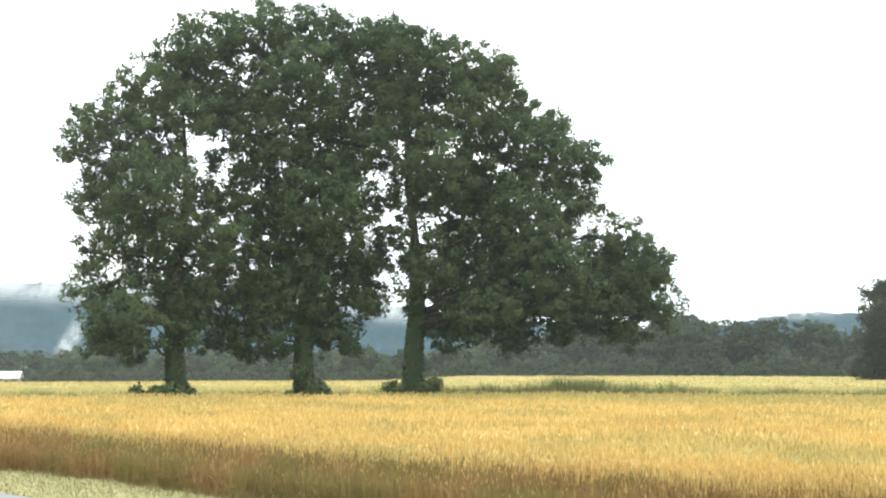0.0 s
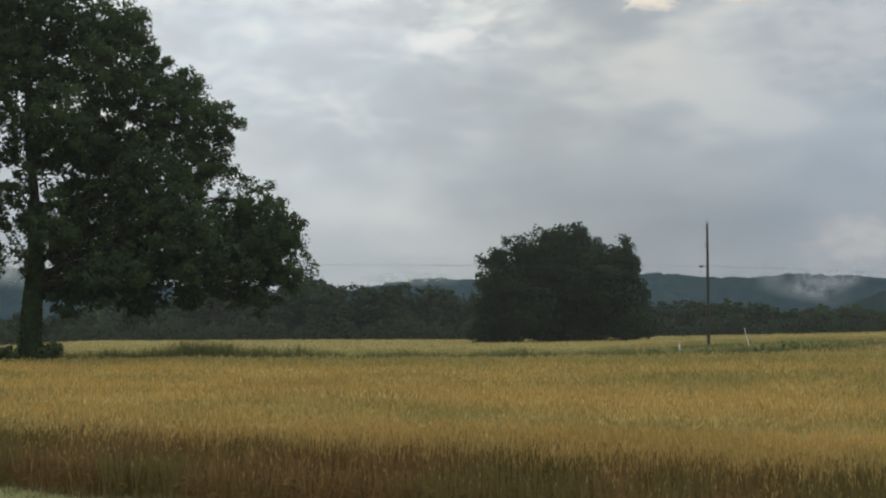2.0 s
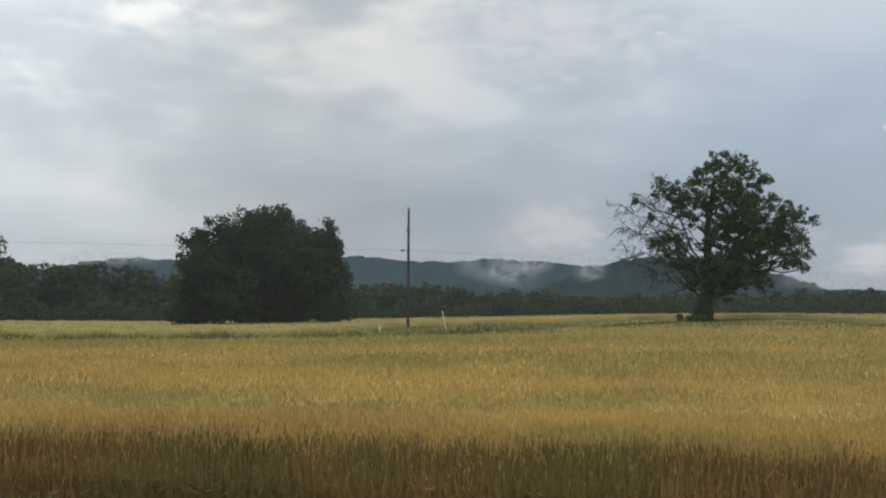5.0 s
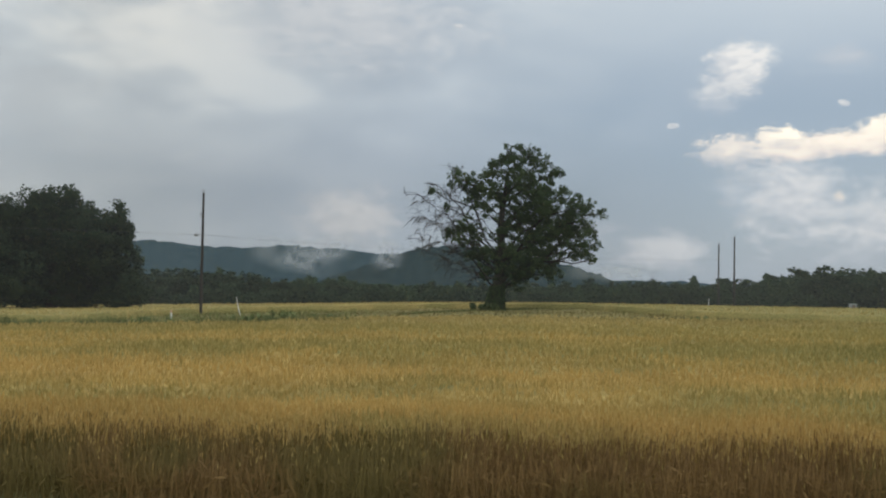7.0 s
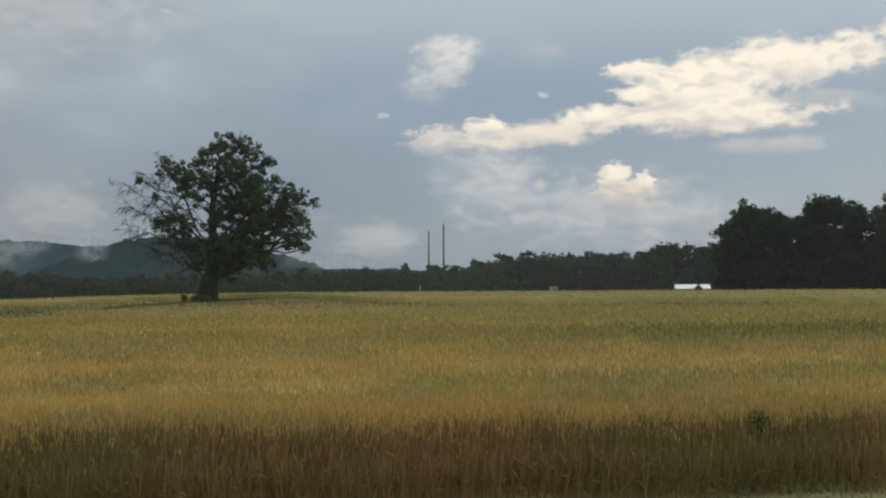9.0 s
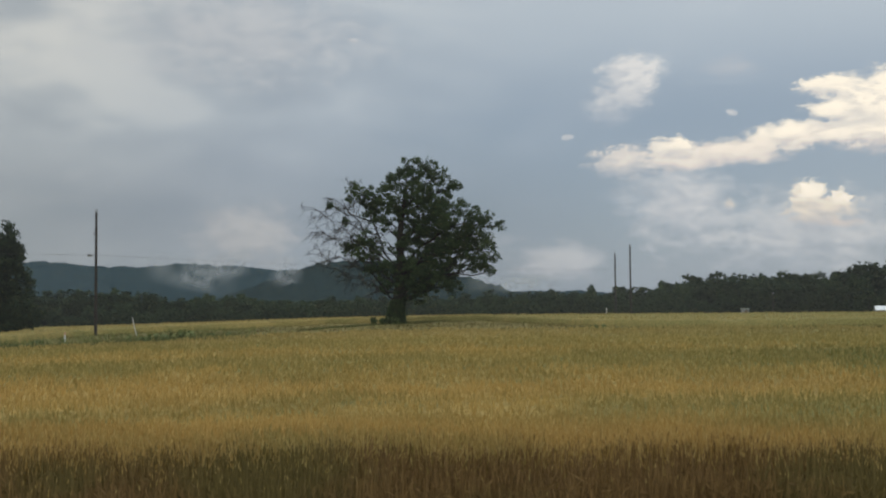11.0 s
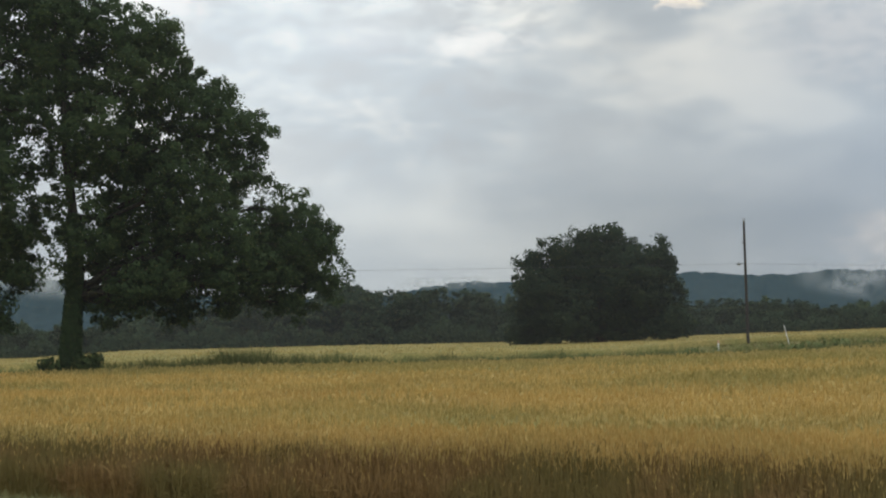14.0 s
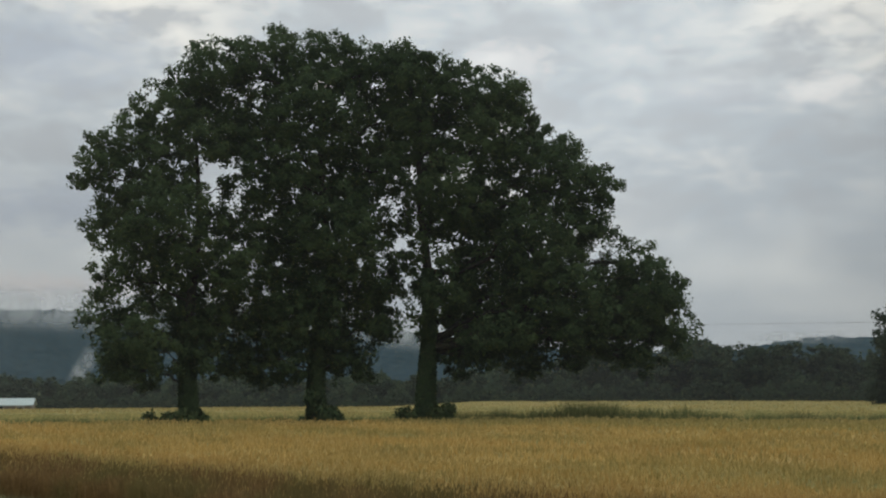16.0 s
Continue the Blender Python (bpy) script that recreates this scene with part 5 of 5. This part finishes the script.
# ---- weeds and small things of the strip ----
g7 = np.random.default_rng(81)
for i, (bearing, r, wide, tall) in enumerate(((3.2, 70, 2.4, 0.9), (5.2, 69, 2.6, 1.2), (6.8, 70, 3.4, 1.5), (9.0, 70, 2.6, 1.0), (11.0, 71, 2.2, 0.8), (17.5, 72, 2.5, 0.8), (20.8, 74, 3.0, 1.0), (22.6, 73, 2.6, 0.9),
                                              (27.6, 78, 2.2, 0.9), (31.5, 80, 2.6, 1.0), (33.2, 84, 3.0, 1.2), (35.2, 84, 2.0, 0.8), (52.8, 86, 1.8, 0.7), (68.3, 90, 1.8, 0.4), (69.4, 90, 1.4, 0.6), (66.5, 90, 2.0, 0.3))):
    bush("weed_patch", spot(bearing, r), wide, tall * 0.75 + 0.15, int(300 * wide), 0.17, WEED_LEAF, "tall green weeds in the grass strip", 90 + i, "weeds in the strip")
bush("weed_plant", spot(68.9, 14.9) + Vector((0, 0, 0.5)), 0.08, 0.36, 110, 0.05, BRUSH_LEAF, "dark broad-leaved weed standing in the wheat", 130)

# small pale things before the far wood
root = tagged(new("pump_shed"), "small pale grey shed before the far wood", "shed")
root.matrix_world = Matrix.Translation(spot(59.6, 290.0)) @ pose(0, 0, 0, 0, 0, -56)
part("wall", box(bmesh.new(), (0, 0, 1.0), (1.7, 1.4, 2.0), 0, 0.02), m_metal, root)
part("roof", box(bmesh.new(), (0, 0, 2.06), (2.0, 1.7, 0.12), 0, 0.02), m_roof_green, root, "pale metal roof")
part("door", box(bmesh.new(), (0.2, -0.72, 0.9), (0.7, 0.05, 1.7), 0, 0.01), m_wall, root, "brown plank door")
tubes = Tubes(6)
tubes.add([(0, 0, -0.1), (0.03, 0, 0.8), (0.1, 0, 1.7)], [0.05, 0.05, 0.045])
rod = tagged(new("marker_rod", tubes.mesh("marker_rod", m_white)), "upright pale marker rod at the crest of the field", "rod")
rod.matrix_world = Matrix.Translation(spot(53.28, 172.0)) @ pose(0, 0, 0, 0, 0, -53)

# marker post and leaning stick near the pole
at = spot(28.35, 94.0)
root = tagged(new("marker_post"), "short white marker post with an orange top", "marker post")
root.location = at
bm = bmesh.new()
box(bm, (0, 0, 0.35), (0.11, 0.07, 1.0), 0, 0.01)
part("post", bm, m_white, root)
bm = bmesh.new()
box(bm, (0, 0, 0.96), (0.12, 0.08, 0.2), 0, 0.01)
part("top", bm, m_orange, root, "orange top")
tubes = Tubes(6)
tubes.add([(0.35, 0, -0.1), (0.1, 0, 0.9), (-0.12, 0, 1.9)], [0.035, 0.035, 0.03])
stick = tagged(new("marker_stick", tubes.mesh("marker_stick", m_white)), "leaning pale marker rod in the grass", "rod")
stick.matrix_world = Matrix.Translation(spot(31.35, 110.0)) @ pose(0, 0, 0, 0, 0, -31.35)

# ---- hills with low cloud ----


def ridge(name, r, profile, seed, label, mat):
    """A wooded ridge: its crest follows a few swells (bearing and height in degrees), its face runs down towards the fields."""
    a = np.linspace(-40, 100, 700)
    crest = np.interp(a, [p[0] for p in profile], [p[1] for p in profile])
    for _ in range(3):
        crest = np.convolve(np.pad(crest, 4, mode="edge"), np.ones(9) / 9, mode="valid")
    g8 = np.random.default_rng(seed)
    crest = EYE.z + crest * r * math.pi / 180
    crest += 1.0 * np.sin(a * 2.3) + 0.8 * np.sin(a * 5.1 + 1) + g8.normal(0, 1.1, len(a))
    q = np.linspace(0, 1, 30)
    rr = r - 420 * (1 - q)[None] + 0 * a[:, None]
    z = -12 + (crest + 12)[:, None] * (q ** 0.9)[None]
    z += (np.sin(a * 1.1)[:, None] * np.sin(q * 7)[None]) * 3 * np.sin(np.pi * q)[None]
    rr = np.concatenate([rr, np.full((len(a), 1), r + 250.0)], 1)
    z = np.concatenate([z, np.full((len(a), 1), -12.0)], 1)
    aa = np.radians(a)[:, None] * np.ones_like(rr)
    v = np.stack([rr * np.sin(aa), rr * np.cos(aa), z], -1).reshape(-1, 3)
    nr = rr.shape[1]
    i, j = np.meshgrid(np.arange(len(a) - 1), np.arange(nr - 1), indexing="ij")
    k = i * nr + j
    me = quads(name, v, 4, mat, np.stack([k, k + nr, k + nr + 1, k + 1], -1).reshape(-1, 4))
    tagged(new(name, me), label, "hills", kind="structure")


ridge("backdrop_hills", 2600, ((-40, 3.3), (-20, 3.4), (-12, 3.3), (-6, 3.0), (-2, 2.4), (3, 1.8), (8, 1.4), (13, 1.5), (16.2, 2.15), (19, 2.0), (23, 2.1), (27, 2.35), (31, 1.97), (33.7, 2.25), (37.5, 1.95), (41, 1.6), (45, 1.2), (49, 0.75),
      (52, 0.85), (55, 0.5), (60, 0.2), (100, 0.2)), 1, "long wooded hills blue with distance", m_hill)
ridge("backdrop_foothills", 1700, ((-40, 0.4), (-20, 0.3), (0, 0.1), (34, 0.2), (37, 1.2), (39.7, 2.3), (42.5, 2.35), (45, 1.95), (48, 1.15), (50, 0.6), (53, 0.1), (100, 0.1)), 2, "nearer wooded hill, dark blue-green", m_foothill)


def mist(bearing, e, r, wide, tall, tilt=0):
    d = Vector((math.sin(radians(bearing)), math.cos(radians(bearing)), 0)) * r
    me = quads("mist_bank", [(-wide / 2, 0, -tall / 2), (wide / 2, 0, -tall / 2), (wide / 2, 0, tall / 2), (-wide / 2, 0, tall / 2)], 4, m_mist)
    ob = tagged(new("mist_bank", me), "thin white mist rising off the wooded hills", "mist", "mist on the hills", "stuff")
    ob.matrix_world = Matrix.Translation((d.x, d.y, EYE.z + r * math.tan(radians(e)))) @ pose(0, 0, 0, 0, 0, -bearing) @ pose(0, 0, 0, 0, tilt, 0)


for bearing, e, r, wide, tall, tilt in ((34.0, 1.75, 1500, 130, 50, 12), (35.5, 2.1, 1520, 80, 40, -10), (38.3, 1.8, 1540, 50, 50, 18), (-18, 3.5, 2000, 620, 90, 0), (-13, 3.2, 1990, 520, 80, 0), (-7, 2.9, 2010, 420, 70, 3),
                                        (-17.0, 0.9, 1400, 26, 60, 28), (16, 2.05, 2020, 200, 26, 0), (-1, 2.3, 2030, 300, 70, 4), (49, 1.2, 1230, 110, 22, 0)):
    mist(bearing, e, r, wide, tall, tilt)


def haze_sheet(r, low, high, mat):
    """A thin curved see-through sheet across the valley, added to imitate haze and glare."""
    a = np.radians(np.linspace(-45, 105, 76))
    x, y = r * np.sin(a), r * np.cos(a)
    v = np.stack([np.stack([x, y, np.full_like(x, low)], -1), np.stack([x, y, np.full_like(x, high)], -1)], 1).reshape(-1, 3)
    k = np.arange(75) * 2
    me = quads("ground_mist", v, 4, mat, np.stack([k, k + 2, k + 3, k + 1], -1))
    tagged(new("ground_mist", me), "thin pale see-through sheet added for haze and glare", "mist", "mist on the hills", "stuff")


# nearest sheet is added for lens glare, the others for distance haze
haze_sheet(58, -1.0, 40, m_glare_veil)
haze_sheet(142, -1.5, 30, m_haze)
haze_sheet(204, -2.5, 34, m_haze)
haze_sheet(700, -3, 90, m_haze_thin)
